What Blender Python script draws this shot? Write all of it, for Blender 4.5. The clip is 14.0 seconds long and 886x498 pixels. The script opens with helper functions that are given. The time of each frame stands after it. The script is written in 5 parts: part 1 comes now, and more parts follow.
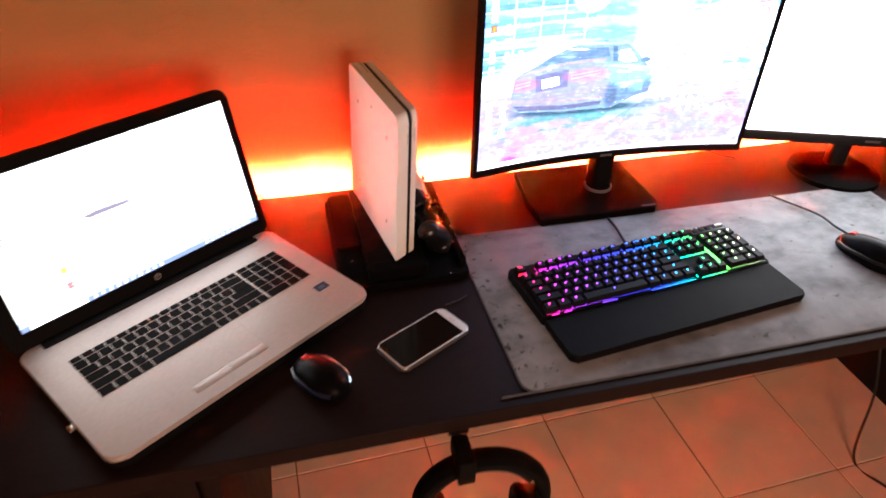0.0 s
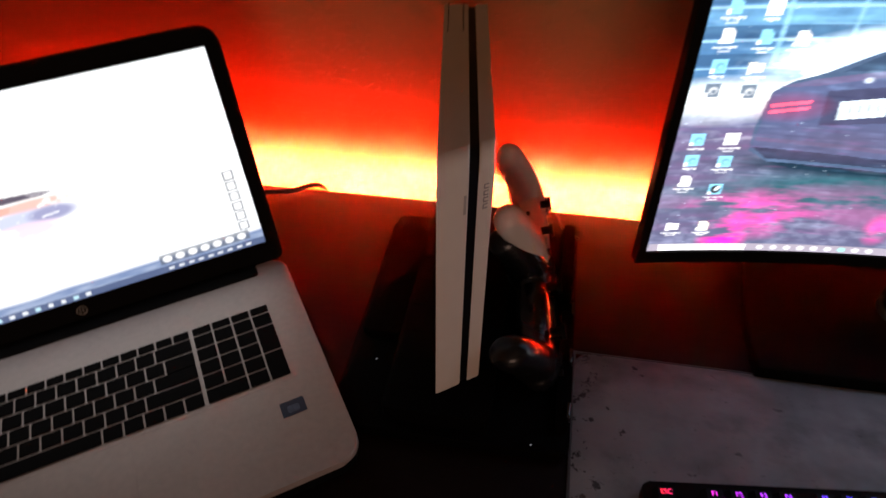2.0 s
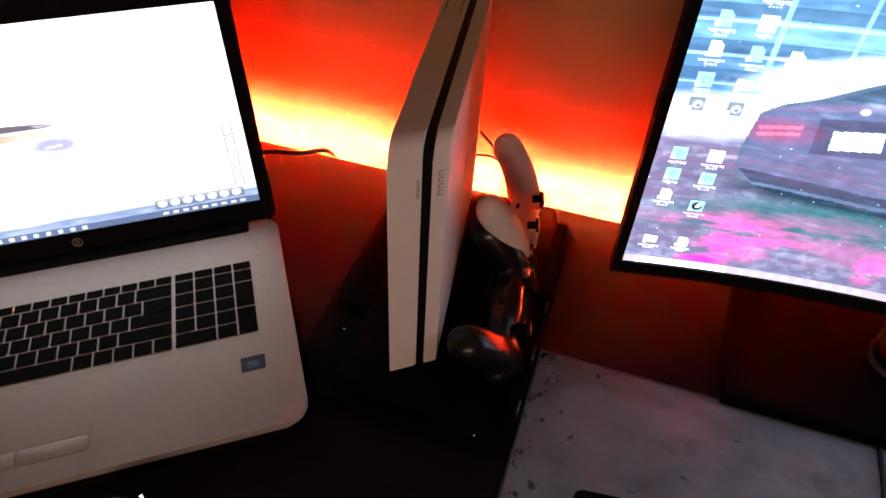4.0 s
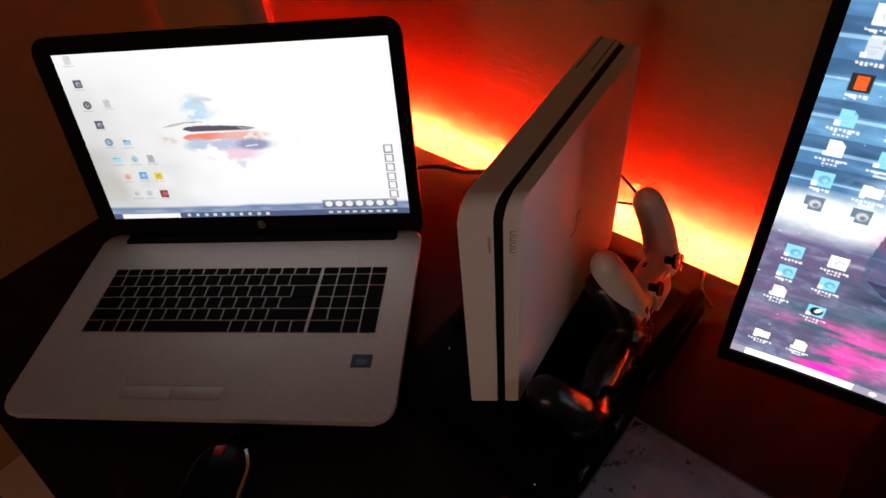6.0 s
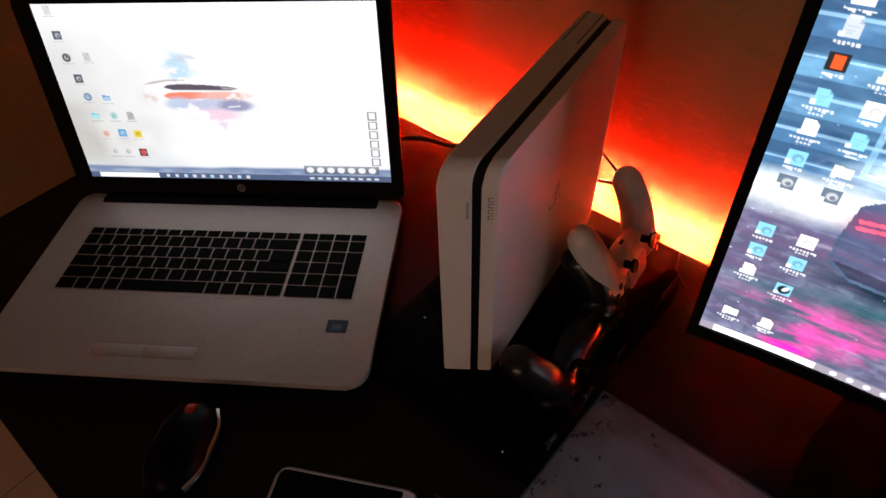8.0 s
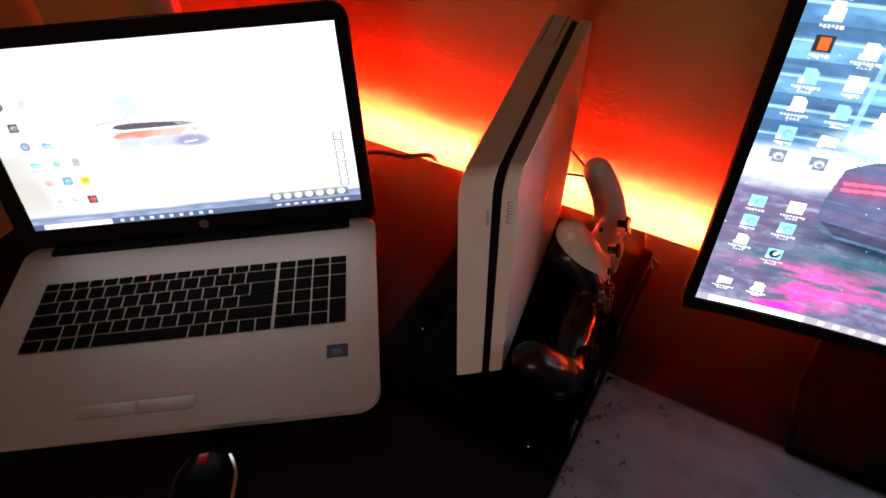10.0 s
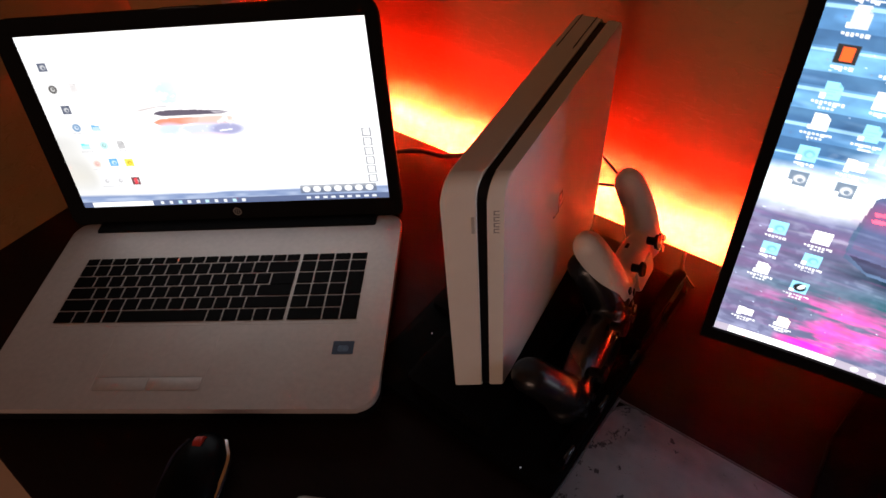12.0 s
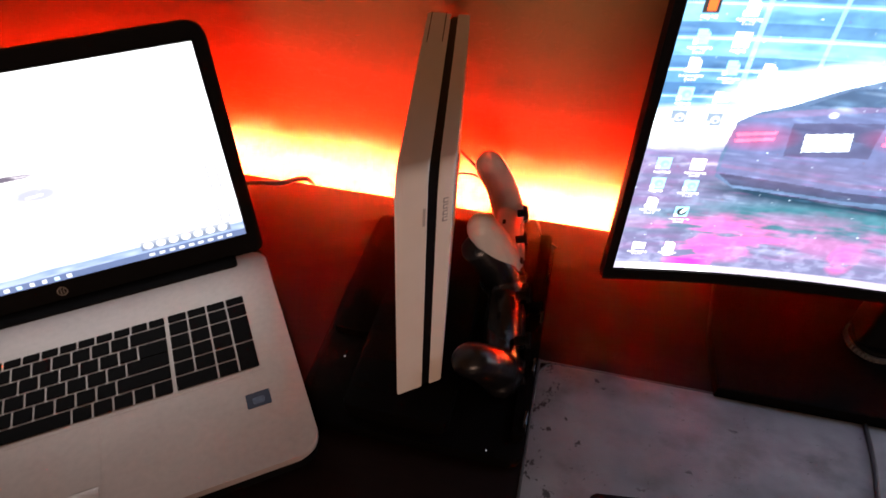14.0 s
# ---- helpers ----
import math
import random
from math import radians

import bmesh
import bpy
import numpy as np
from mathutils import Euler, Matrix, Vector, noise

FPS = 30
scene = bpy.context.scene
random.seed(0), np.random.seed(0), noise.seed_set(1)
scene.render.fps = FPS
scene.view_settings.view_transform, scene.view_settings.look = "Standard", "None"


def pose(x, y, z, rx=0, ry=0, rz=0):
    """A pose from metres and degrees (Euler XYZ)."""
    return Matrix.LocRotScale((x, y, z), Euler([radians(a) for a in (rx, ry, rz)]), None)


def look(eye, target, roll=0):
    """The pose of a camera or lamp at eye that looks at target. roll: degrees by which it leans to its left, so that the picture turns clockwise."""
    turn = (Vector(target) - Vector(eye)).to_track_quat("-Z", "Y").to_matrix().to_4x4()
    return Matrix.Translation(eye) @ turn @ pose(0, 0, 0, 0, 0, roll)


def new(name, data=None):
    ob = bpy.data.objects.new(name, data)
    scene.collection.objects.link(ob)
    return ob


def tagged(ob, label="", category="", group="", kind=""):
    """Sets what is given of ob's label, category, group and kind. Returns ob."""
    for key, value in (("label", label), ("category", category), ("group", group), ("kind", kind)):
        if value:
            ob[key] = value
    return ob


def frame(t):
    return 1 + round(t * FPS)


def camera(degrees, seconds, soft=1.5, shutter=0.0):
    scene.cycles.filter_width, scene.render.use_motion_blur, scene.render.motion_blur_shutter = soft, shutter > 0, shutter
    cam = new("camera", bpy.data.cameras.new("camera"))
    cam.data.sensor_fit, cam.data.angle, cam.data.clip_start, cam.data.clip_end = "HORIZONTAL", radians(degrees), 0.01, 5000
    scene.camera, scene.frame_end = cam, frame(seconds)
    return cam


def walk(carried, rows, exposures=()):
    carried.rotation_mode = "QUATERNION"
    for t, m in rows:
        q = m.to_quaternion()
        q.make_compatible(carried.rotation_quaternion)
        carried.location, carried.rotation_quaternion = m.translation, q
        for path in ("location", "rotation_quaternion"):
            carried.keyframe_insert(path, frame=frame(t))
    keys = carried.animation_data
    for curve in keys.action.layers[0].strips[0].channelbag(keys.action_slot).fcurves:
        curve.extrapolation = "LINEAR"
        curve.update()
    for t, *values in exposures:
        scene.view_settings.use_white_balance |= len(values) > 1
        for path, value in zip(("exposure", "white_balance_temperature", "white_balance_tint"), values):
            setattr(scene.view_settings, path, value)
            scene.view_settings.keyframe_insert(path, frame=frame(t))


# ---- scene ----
cam = camera(69.0, 14.0, shutter=0.35)
PATH = [
    (0, (-0.146, -1.146, 1.421), (0.27, 0.424, 0.254), 1.3),
    (0.3, (-0.039, -1.058, 1.415), (0.232, 0.534, 0.236), -3.2),
    (0.5, (0.019, -0.998, 1.399), (0.137, 0.573, 0.167), -7.2),
    (0.8, (0.066, -0.92, 1.375), (0.186, 0.612, 0.094), -5.7),
    (1, (0.067, -0.873, 1.351), (0.232, 0.647, 0.062), -3.7),
    (1.5, (0.023, -0.739, 1.346), (0.149, 0.784, 0.056), 1.0),
    (2, (0.074, -0.622, 1.275), (-0.217, 0.792, -0.109), -2.1),
    (2.5, (0.156, -0.535, 1.256), (-0.382, 0.647, -0.265), -4.2),
    (3, (0.165, -0.547, 1.28), (-0.329, 0.676, -0.223), -5.7),
    (3.2, (0.101, -0.606, 1.276), (-0.163, 0.776, -0.145), 1.9),
    (5.3, (0.249, -0.528, 1.301), (-0.606, 0.552, -0.149), -5.4),
    (5.5, (0.254, -0.511, 1.312), (-0.649, 0.559, -0.117), -6.6),
    (6, (0.232, -0.537, 1.316), (-0.797, 0.442, -0.092), -8.6),
    (6.5, (0.238, -0.547, 1.321), (-0.729, 0.493, -0.086), -6.5),
    (7, (0.256, -0.54, 1.312), (-0.7, 0.498, -0.106), -6.7),
    (7.5, (0.249, -0.54, 1.31), (-0.718, 0.46, -0.127), -6.7),
    (8, (0.241, -0.543, 1.309), (-0.722, 0.438, -0.143), -4.8),
    (8.2, (0.24, -0.548, 1.308), (-0.727, 0.434, -0.142), -5.7),
    (10.3, (0.138, -0.618, 1.328), (-0.477, 0.629, -0.109), -2.3),
    (10.5, (0.103, -0.661, 1.336), (-0.4, 0.686, -0.054), -0.8),
    (11, (0.101, -0.686, 1.329), (-0.237, 0.709, -0.064), 1.4),
    (11.5, (0.175, -0.609, 1.319), (-0.545, 0.588, -0.112), -5.3),
    (12, (0.227, -0.538, 1.306), (-0.736, 0.464, -0.132), -7.6),
    (12.5, (0.253, -0.532, 1.304), (-0.781, 0.485, -0.073), -8.8),
    (13, (0.236, -0.538, 1.283), (-0.638, 0.507, -0.181), -8.8),
    (13.5, (0.145, -0.578, 1.281), (-0.365, 0.653, -0.21), -3.9),
    (14, (0.108, -0.612, 1.293), (-0.204, 0.773, -0.115), 0.5),
]
EXPOSURES = [(0, 2.45), (0.3, 1.8), (0.5, 1.42), (0.8, 0.72), (1, 0.48), (1.5, 1.02), (2, 0.45), (2.5, 1.0), (3, 1.15), (3.2, 1.25),
             (5.3, 0.5), (5.5, 0.5), (6, 0.0), (6.5, 0.0), (7, 0.03), (7.5, 0.08), (8, 0.1), (8.2, 0.1), (10.3, 0.8), (10.5, 0.95),
             (11, 1.05), (11.5, 1.1), (12, 0.62), (12.5, 0.65), (13, 0.65), (13.5, 1.5), (14, 1.35)]
walk(cam, [(t, look(eye, target, roll)) for t, eye, target, roll in PATH], EXPOSURES)

# ---- world and room light ----
world = bpy.data.worlds.new("world")
scene.world = world
world.use_nodes = True
world.node_tree.nodes["Background"].inputs[0].default_value = (0.5, 0.6, 0.8, 1)
world.node_tree.nodes["Background"].inputs[1].default_value = 0.05
# area lamp added out of view to fill the room with warm ambient light
fill_lamp = bpy.data.lights.new("added_fill_light", "AREA")
fill_lamp.shape, fill_lamp.size, fill_lamp.size_y = "RECTANGLE", 1.1, 0.8
fill_lamp.energy, fill_lamp.color = 7.6, (1.0, 0.62, 0.47)
fill_ob = new("added_fill_light", fill_lamp)
fill_ob.matrix_world = look((0.35, -2.93, 1.15), (0.3, 0, 1.1))

DESK = 0.75
STRIP_POWER = 930.0
AMBER_POWER = 1150.0


# ---- materials ----
def material(name, colour, rough=0.5, metal=0.0, vary=0.12, scale=40.0, bump=0.0, bump_scale=300.0, coat=0.0, spec=0.5, stretch=(1, 1, 1)):
    m = bpy.data.materials.new(name)
    m.use_nodes = True
    n, l = m.node_tree.nodes, m.node_tree.links
    b = n["Principled BSDF"]
    b.inputs["Roughness"].default_value = rough
    b.inputs["Metallic"].default_value = metal
    b.inputs["Coat Weight"].default_value = coat
    b.inputs["Specular IOR Level"].default_value = spec
    tc = n.new("ShaderNodeTexCoord")
    mp = n.new("ShaderNodeMapping")
    mp.inputs["Scale"].default_value = stretch
    l.new(tc.outputs["Object"], mp.inputs["Vector"])
    fine, broad = n.new("ShaderNodeTexNoise"), n.new("ShaderNodeTexNoise")
    fine.inputs["Scale"].default_value, fine.inputs["Detail"].default_value = scale, 6
    broad.inputs["Scale"].default_value, broad.inputs["Detail"].default_value = scale / 9, 3
    for t in (fine, broad):
        l.new(mp.outputs["Vector"], t.inputs["Vector"])
    mean = n.new("ShaderNodeMath")
    mean.operation = "ADD"
    l.new(fine.outputs["Fac"], mean.inputs[0])
    l.new(broad.outputs["Fac"], mean.inputs[1])
    mr = n.new("ShaderNodeMapRange")
    mr.inputs["From Min"].default_value, mr.inputs["From Max"].default_value = 0.6, 1.4
    mr.inputs["To Min"].default_value, mr.inputs["To Max"].default_value = 1 - vary, 1 + vary
    l.new(mean.outputs[0], mr.inputs["Value"])
    mul = n.new("ShaderNodeMix")
    mul.data_type, mul.blend_type = "RGBA", "MULTIPLY"
    mul.inputs[0].default_value = 1.0
    mul.inputs[6].default_value = (*colour, 1)
    l.new(mr.outputs["Result"], mul.inputs[7])
    l.new(mul.outputs[2], b.inputs["Base Color"])
    rr = n.new("ShaderNodeMapRange")
    rr.inputs["To Min"].default_value, rr.inputs["To Max"].default_value = max(0.02, rough - 0.08), min(1, rough + 0.08)
    l.new(broad.outputs["Fac"], rr.inputs["Value"])
    l.new(rr.outputs["Result"], b.inputs["Roughness"])
    if bump:
        bn, bt = n.new("ShaderNodeBump"), n.new("ShaderNodeTexNoise")
        bt.inputs["Scale"].default_value, bt.inputs["Detail"].default_value = bump_scale, 5
        l.new(mp.outputs["Vector"], bt.inputs["Vector"])
        bn.inputs["Strength"].default_value, bn.inputs["Distance"].default_value = bump, 0.002
        l.new(bt.outputs["Fac"], bn.inputs["Height"])
        l.new(bn.outputs["Normal"], b.inputs["Normal"])
    return m


def glow(name, colour, strength):
    m = bpy.data.materials.new(name)
    m.use_nodes = True
    b = m.node_tree.nodes["Principled BSDF"]
    b.inputs["Base Color"].default_value = (0.02, 0.02, 0.02, 1)
    b.inputs["Emission Color"].default_value = (*colour, 1)
    b.inputs["Emission Strength"].default_value = strength
    return m


def screen_material(name, strength):
    """A lit display: it shows the picture held in the mesh's colours."""
    m = bpy.data.materials.new(name)
    m.use_nodes = True
    n, l = m.node_tree.nodes, m.node_tree.links
    b = n["Principled BSDF"]
    at = n.new("ShaderNodeAttribute")
    at.attribute_name = "picture"
    b.inputs["Base Color"].default_value = (0.015, 0.015, 0.017, 1)
    b.inputs["Roughness"].default_value = 0.35
    l.new(at.outputs["Color"], b.inputs["Emission Color"])
    b.inputs["Emission Strength"].default_value = strength
    return m


def wall_material():
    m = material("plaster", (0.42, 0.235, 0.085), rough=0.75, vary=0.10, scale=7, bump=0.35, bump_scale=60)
    n, l = m.node_tree.nodes, m.node_tree.links
    b = n["Principled BSDF"]
    old = [x for x in n if x.bl_idname == "ShaderNodeBump"][0]
    # long trowel strokes
    tc, mp = n.new("ShaderNodeTexCoord"), n.new("ShaderNodeMapping")
    mp.inputs["Scale"].default_value = (16, 16, 50)
    mp.inputs["Rotation"].default_value = (0, 0.35, 0)
    st = n.new("ShaderNodeTexNoise")
    st.inputs["Scale"].default_value, st.inputs["Detail"].default_value, st.inputs["Distortion"].default_value = 1.6, 5, 2.2
    l.new(tc.outputs["Object"], mp.inputs["Vector"])
    l.new(mp.outputs["Vector"], st.inputs["Vector"])
    ramp = n.new("ShaderNodeValToRGB")
    ramp.color_ramp.elements[0].position, ramp.color_ramp.elements[1].position = 0.57, 0.64
    l.new(st.outputs["Fac"], ramp.inputs["Fac"])
    bp = n.new("ShaderNodeBump")
    bp.inputs["Strength"].default_value, bp.inputs["Distance"].default_value = 0.4, 0.0022
    l.new(ramp.outputs["Color"], bp.inputs["Height"])
    # the plaster is not quite level
    wv, wb = n.new("ShaderNodeTexNoise"), n.new("ShaderNodeBump")
    wv.inputs["Scale"].default_value, wv.inputs["Detail"].default_value = 9.0, 4
    l.new(tc.outputs["Object"], wv.inputs["Vector"])
    wb.inputs["Strength"].default_value, wb.inputs["Distance"].default_value = 0.12, 0.015
    l.new(wv.outputs["Fac"], wb.inputs["Height"])
    l.new(old.outputs["Normal"], wb.inputs["Normal"])
    l.new(wb.outputs["Normal"], bp.inputs["Normal"])
    l.new(bp.outputs["Normal"], b.inputs["Normal"])
    return m


def pad_material():
    """Grey cloth with a cloudy print and darker smudges and specks."""
    m = material("pad_cloth", (0.275, 0.285, 0.295), rough=0.9, vary=0.25, scale=30, bump=0.25, bump_scale=900, spec=0.15)
    n, l = m.node_tree.nodes, m.node_tree.links
    b = n["Principled BSDF"]
    src = b.inputs["Base Color"].links[0].from_socket
    tc = n.new("ShaderNodeTexCoord")
    last = src
    for sc, lo, hi, dark, seed in ((4.5, 0.47, 0.66, 0.45, 3.0), (38, 0.655, 0.70, 0.45, 8.0), (11, 0.55, 0.70, 0.66, 5.0), (150, 0.66, 0.72, 0.6, 2.0)):
        t = n.new("ShaderNodeTexNoise")
        mp = n.new("ShaderNodeMapping")
        mp.inputs["Location"].default_value = (seed, seed, 0)
        mp.inputs["Scale"].default_value = (1, 1.5, 1)
        l.new(tc.outputs["Object"], mp.inputs["Vector"])
        l.new(mp.outputs["Vector"], t.inputs["Vector"])
        t.inputs["Scale"].default_value, t.inputs["Detail"].default_value, t.inputs["Roughness"].default_value = sc, 5, 0.6
        r = n.new("ShaderNodeMapRange")
        r.inputs["From Min"].default_value, r.inputs["From Max"].default_value = lo, hi
        r.inputs["To Min"].default_value, r.inputs["To Max"].default_value = 1.0, dark
        l.new(t.outputs["Fac"], r.inputs["Value"])
        x = n.new("ShaderNodeMix")
        x.data_type, x.blend_type = "RGBA", "MULTIPLY"
        x.inputs[0].default_value = 1.0
        l.new(last, x.inputs[6])
        l.new(r.outputs["Result"], x.inputs[7])
        last = x.outputs[2]
    # worn, flaking specks along the short side by the console
    sx, near, t = n.new("ShaderNodeSeparateXYZ"), n.new("ShaderNodeMapRange"), n.new("ShaderNodeTexNoise")
    l.new(tc.outputs["Object"], sx.inputs[0])
    l.new(sx.outputs["X"], near.inputs["Value"])
    near.inputs["From Min"].default_value, near.inputs["From Max"].default_value = 0.12, 0.26
    near.inputs["To Min"].default_value, near.inputs["To Max"].default_value = 0.56, 0.72
    t.inputs["Scale"].default_value, t.inputs["Detail"].default_value, t.inputs["Roughness"].default_value = 70, 6, 0.7
    l.new(tc.outputs["Object"], t.inputs["Vector"])
    d, k = n.new("ShaderNodeMath"), n.new("ShaderNodeMapRange")
    d.operation = "SUBTRACT"
    l.new(t.outputs["Fac"], d.inputs[0])
    l.new(near.outputs["Result"], d.inputs[1])
    l.new(d.outputs[0], k.inputs["Value"])
    k.inputs["From Min"].default_value, k.inputs["From Max"].default_value = 0.0, 0.04
    k.inputs["To Min"].default_value, k.inputs["To Max"].default_value = 1.0, 0.25
    x = n.new("ShaderNodeMix")
    x.data_type, x.blend_type = "RGBA", "MULTIPLY"
    x.inputs[0].default_value = 1.0
    l.new(last, x.inputs[6])
    l.new(k.outputs["Result"], x.inputs[7])
    l.new(x.outputs[2], b.inputs["Base Color"])
    return m


def rainbow(name, strength):
    """Key lighting whose colour runs along the keyboard."""
    m = bpy.data.materials.new(name)
    m.use_nodes = True
    n, l = m.node_tree.nodes, m.node_tree.links
    b = n["Principled BSDF"]
    b.inputs["Base Color"].default_value = (0.02, 0.02, 0.02, 1)
    g, s, mr, r = n.new("ShaderNodeNewGeometry"), n.new("ShaderNodeSeparateXYZ"), n.new("ShaderNodeMapRange"), n.new("ShaderNodeValToRGB")
    l.new(g.outputs["Position"], s.inputs[0])
    l.new(s.outputs["X"], mr.inputs["Value"])
    mr.inputs["From Min"].default_value, mr.inputs["From Max"].default_value = 0.19, 0.63
    l.new(mr.outputs["Result"], r.inputs["Fac"])
    stops = ((0.0, (1, 0.02, 0.05)), (0.05, (0.9, 0.02, 0.35)), (0.14, (0.5, 0.03, 0.9)), (0.30, (0.07, 0.04, 1)), (0.50, (0.02, 0.10, 1)),
             (0.60, (0.0, 0.38, 0.95)), (0.68, (0.0, 0.85, 0.40)), (0.80, (0.15, 1, 0.12)), (0.90, (0.55, 0.8, 0.4)), (1.0, (0.8, 0.75, 0.6)))
    e = r.color_ramp.elements
    while len(e) < len(stops):
        e.new(0.5)
    for k, (p, c) in zip(e, stops):
        k.position, k.color = p, (*c, 1)
    l.new(r.outputs["Color"], b.inputs["Emission Color"])
    b.inputs["Emission Strength"].default_value = strength
    return m


M_WALL = wall_material()
M_CEIL = material("ceiling_paint", (0.42, 0.38, 0.32), rough=0.9, vary=0.05, scale=3)
M_DESK = material("black_laminate", (0.0110, 0.0048, 0.0043), rough=0.5, vary=0.3, scale=35, bump=0.12, bump_scale=500, spec=0.10, stretch=(1, 6, 1))
M_TILE = material("floor_tile", (0.72, 0.55, 0.42), rough=0.35, vary=0.10, scale=12, bump=0.05, bump_scale=80)
M_GROUT = material("grout", (0.26, 0.18, 0.13), rough=0.9, vary=0.2, scale=60)
M_SILVER = material("silver_plastic", (0.44, 0.375, 0.34), rough=0.45, metal=0.2, vary=0.09, scale=160, bump=0.10, bump_scale=1500)
M_BEZEL = material("black_plastic", (0.005, 0.005, 0.006), rough=0.42, vary=0.2, scale=60, bump=0.05, bump_scale=1200, spec=0.22)
M_MATTE = material("matte_black", (0.0042, 0.004, 0.0042), rough=0.6, vary=0.25, scale=60, bump=0.15, bump_scale=900, spec=0.05)
M_DEEP = material("deep_black", (0.0026, 0.0022, 0.0022), rough=0.6, vary=0.25, scale=60, bump=0.15, bump_scale=900, spec=0.025)
M_LAPKEY = material("laptop_key_black", (0.0030, 0.0024, 0.0024), rough=0.6, vary=0.25, scale=80, spec=0.03)
M_GLOSS = material("gloss_black", (0.008, 0.008, 0.009), rough=0.12, vary=0.2, scale=40, coat=0.5)
M_MOUSE = material("satin_black", (0.0028, 0.0026, 0.003), rough=0.35, vary=0.2, scale=40, spec=0.04)
M_KEYBLACK = material("key_black", (0.006, 0.006, 0.0065), rough=0.5, vary=0.2, scale=80, spec=0.08)
M_WHITE = material("white_shell", (0.82, 0.77, 0.68), rough=0.48, vary=0.04, scale=50, bump=0.06, bump_scale=1800)
M_PADWHITE = material("white_controller_shell", (0.74, 0.71, 0.67), rough=0.33, vary=0.04, scale=60)
M_PADBLACK = material("black_controller_shell", (0.006, 0.006, 0.007), rough=0.28, vary=0.2, scale=60)
M_GREY = material("grey_mark", (0.33, 0.31, 0.28), rough=0.5, vary=0.1, scale=60)
M_DIMGREY = material("dim_grey_mark", (0.07, 0.07, 0.075), rough=0.5, vary=0.1, scale=60)
M_FAINT = material("faint_grey_mark", (0.50, 0.47, 0.41), rough=0.35, vary=0.1, scale=60)
M_MARK = material("glossy_emboss", (0.42, 0.38, 0.33), rough=0.2, vary=0.1, scale=60)
M_STICKER = material("blue_sticker", (0.018, 0.035, 0.075), rough=0.35, vary=0.2, scale=200)
M_STICKERMARK = material("sticker_print", (0.07, 0.12, 0.20), rough=0.35, vary=0.4, scale=300)
M_CHROME = material("chrome_trim", (0.75, 0.75, 0.76), rough=0.16, metal=1.0, vary=0.05, scale=60)
M_PHONE = material("white_phone_face", (0.72, 0.71, 0.69), rough=0.3, vary=0.04, scale=60)
M_GLASSBLACK = material("dark_glass", (0.003, 0.003, 0.0035), rough=0.12, vary=0.1, scale=30, spec=0.12)
M_RED = material("red_rubber", (0.48, 0.025, 0.012), rough=0.5, vary=0.15, scale=90)
# dark blue colours in a blue reflection on the laptop mouse's side
M_BLUESHEEN = material("painted_blue_sheen", (0.006, 0.010, 0.035), rough=0.3, vary=0.15, scale=90)
M_CABLE = material("black_cable", (0.012, 0.011, 0.011), rough=0.5, vary=0.2, scale=120)
M_PAD = pad_material()
M_HEM = material("hem_thread", (0.085, 0.09, 0.097), rough=0.8, vary=0.35, scale=700, bump=0.3, bump_scale=1500, spec=0.2)
M_STEEL = material("brushed_ring", (0.45, 0.45, 0.46), rough=0.35, metal=0.9, vary=0.1, scale=150)
M_TRIM = material("painted_trim", (0.42, 0.33, 0.25), rough=0.5, vary=0.08, scale=25)
M_LED = glow("strip_light", (1.0, 0.014, 0.002), STRIP_POWER)
M_AMBER = glow("added_amber_light", (1.0, 0.42, 0.22), AMBER_POWER)
M_LEGEND = rainbow("key_legend_light", 1.9)
M_UNDERGLOW = rainbow("under_key_light", 0.75)
M_ROWLIGHT = rainbow("row_light", 1.3)
M_FRONTGLOW = rainbow("painted_key_front_glow", 0.45)
M_WHITELED = glow("indicator_white", (0.9, 0.9, 1), 0.5)
M_GLINT = glow("painted_glint", (0.9, 0.9, 1), 0.12)
M_ORANGELED = glow("indicator_orange", (1, 0.15, 0.03), 1.5)
M_SCREEN = screen_material("lit_screen", 1.0)
M_CURTAIN = material("curtain_cloth", (0.6, 0.55, 0.45), rough=0.9, vary=0.1, scale=20)


# ---- builders ----
def box(bm, x0, x1, y0, y1, z0, z1, bevel=0.0, seg=2):
    vs = [bm.verts.new((x, y, z)) for z in (z0, z1) for y in (y0, y1) for x in (x0, x1)]
    fs = [bm.faces.new([vs[i] for i in q]) for q in ((0, 2, 3, 1), (4, 5, 7, 6), (0, 1, 5, 4), (2, 6, 7, 3), (0, 4, 6, 2), (1, 3, 7, 5))]
    if bevel:
        es = {e for f in fs for e in f.edges}
        bmesh.ops.bevel(bm, geom=list(es), offset=bevel, segments=seg, profile=0.5, affect="EDGES")
    return bm


def outline(x0, x1, y0, y1, radii, steps=6):
    """A rounded rectangle; radii at (x0,y0), (x1,y0), (x1,y1), (x0,y1)."""
    pts = []
    for (cx, cy, sx, sy), r, a0 in zip(((x0, y0, 1, 1), (x1, y0, -1, 1), (x1, y1, -1, -1), (x0, y1, 1, -1)), radii, (180, 270, 0, 90)):
        if r <= 0:
            pts.append((cx, cy))
            continue
        for k in range(steps + 1):
            a = radians(a0 + 90 * k / steps)
            pts.append((cx + sx * r + r * math.cos(a), cy + sy * r + r * math.sin(a)))
    return pts


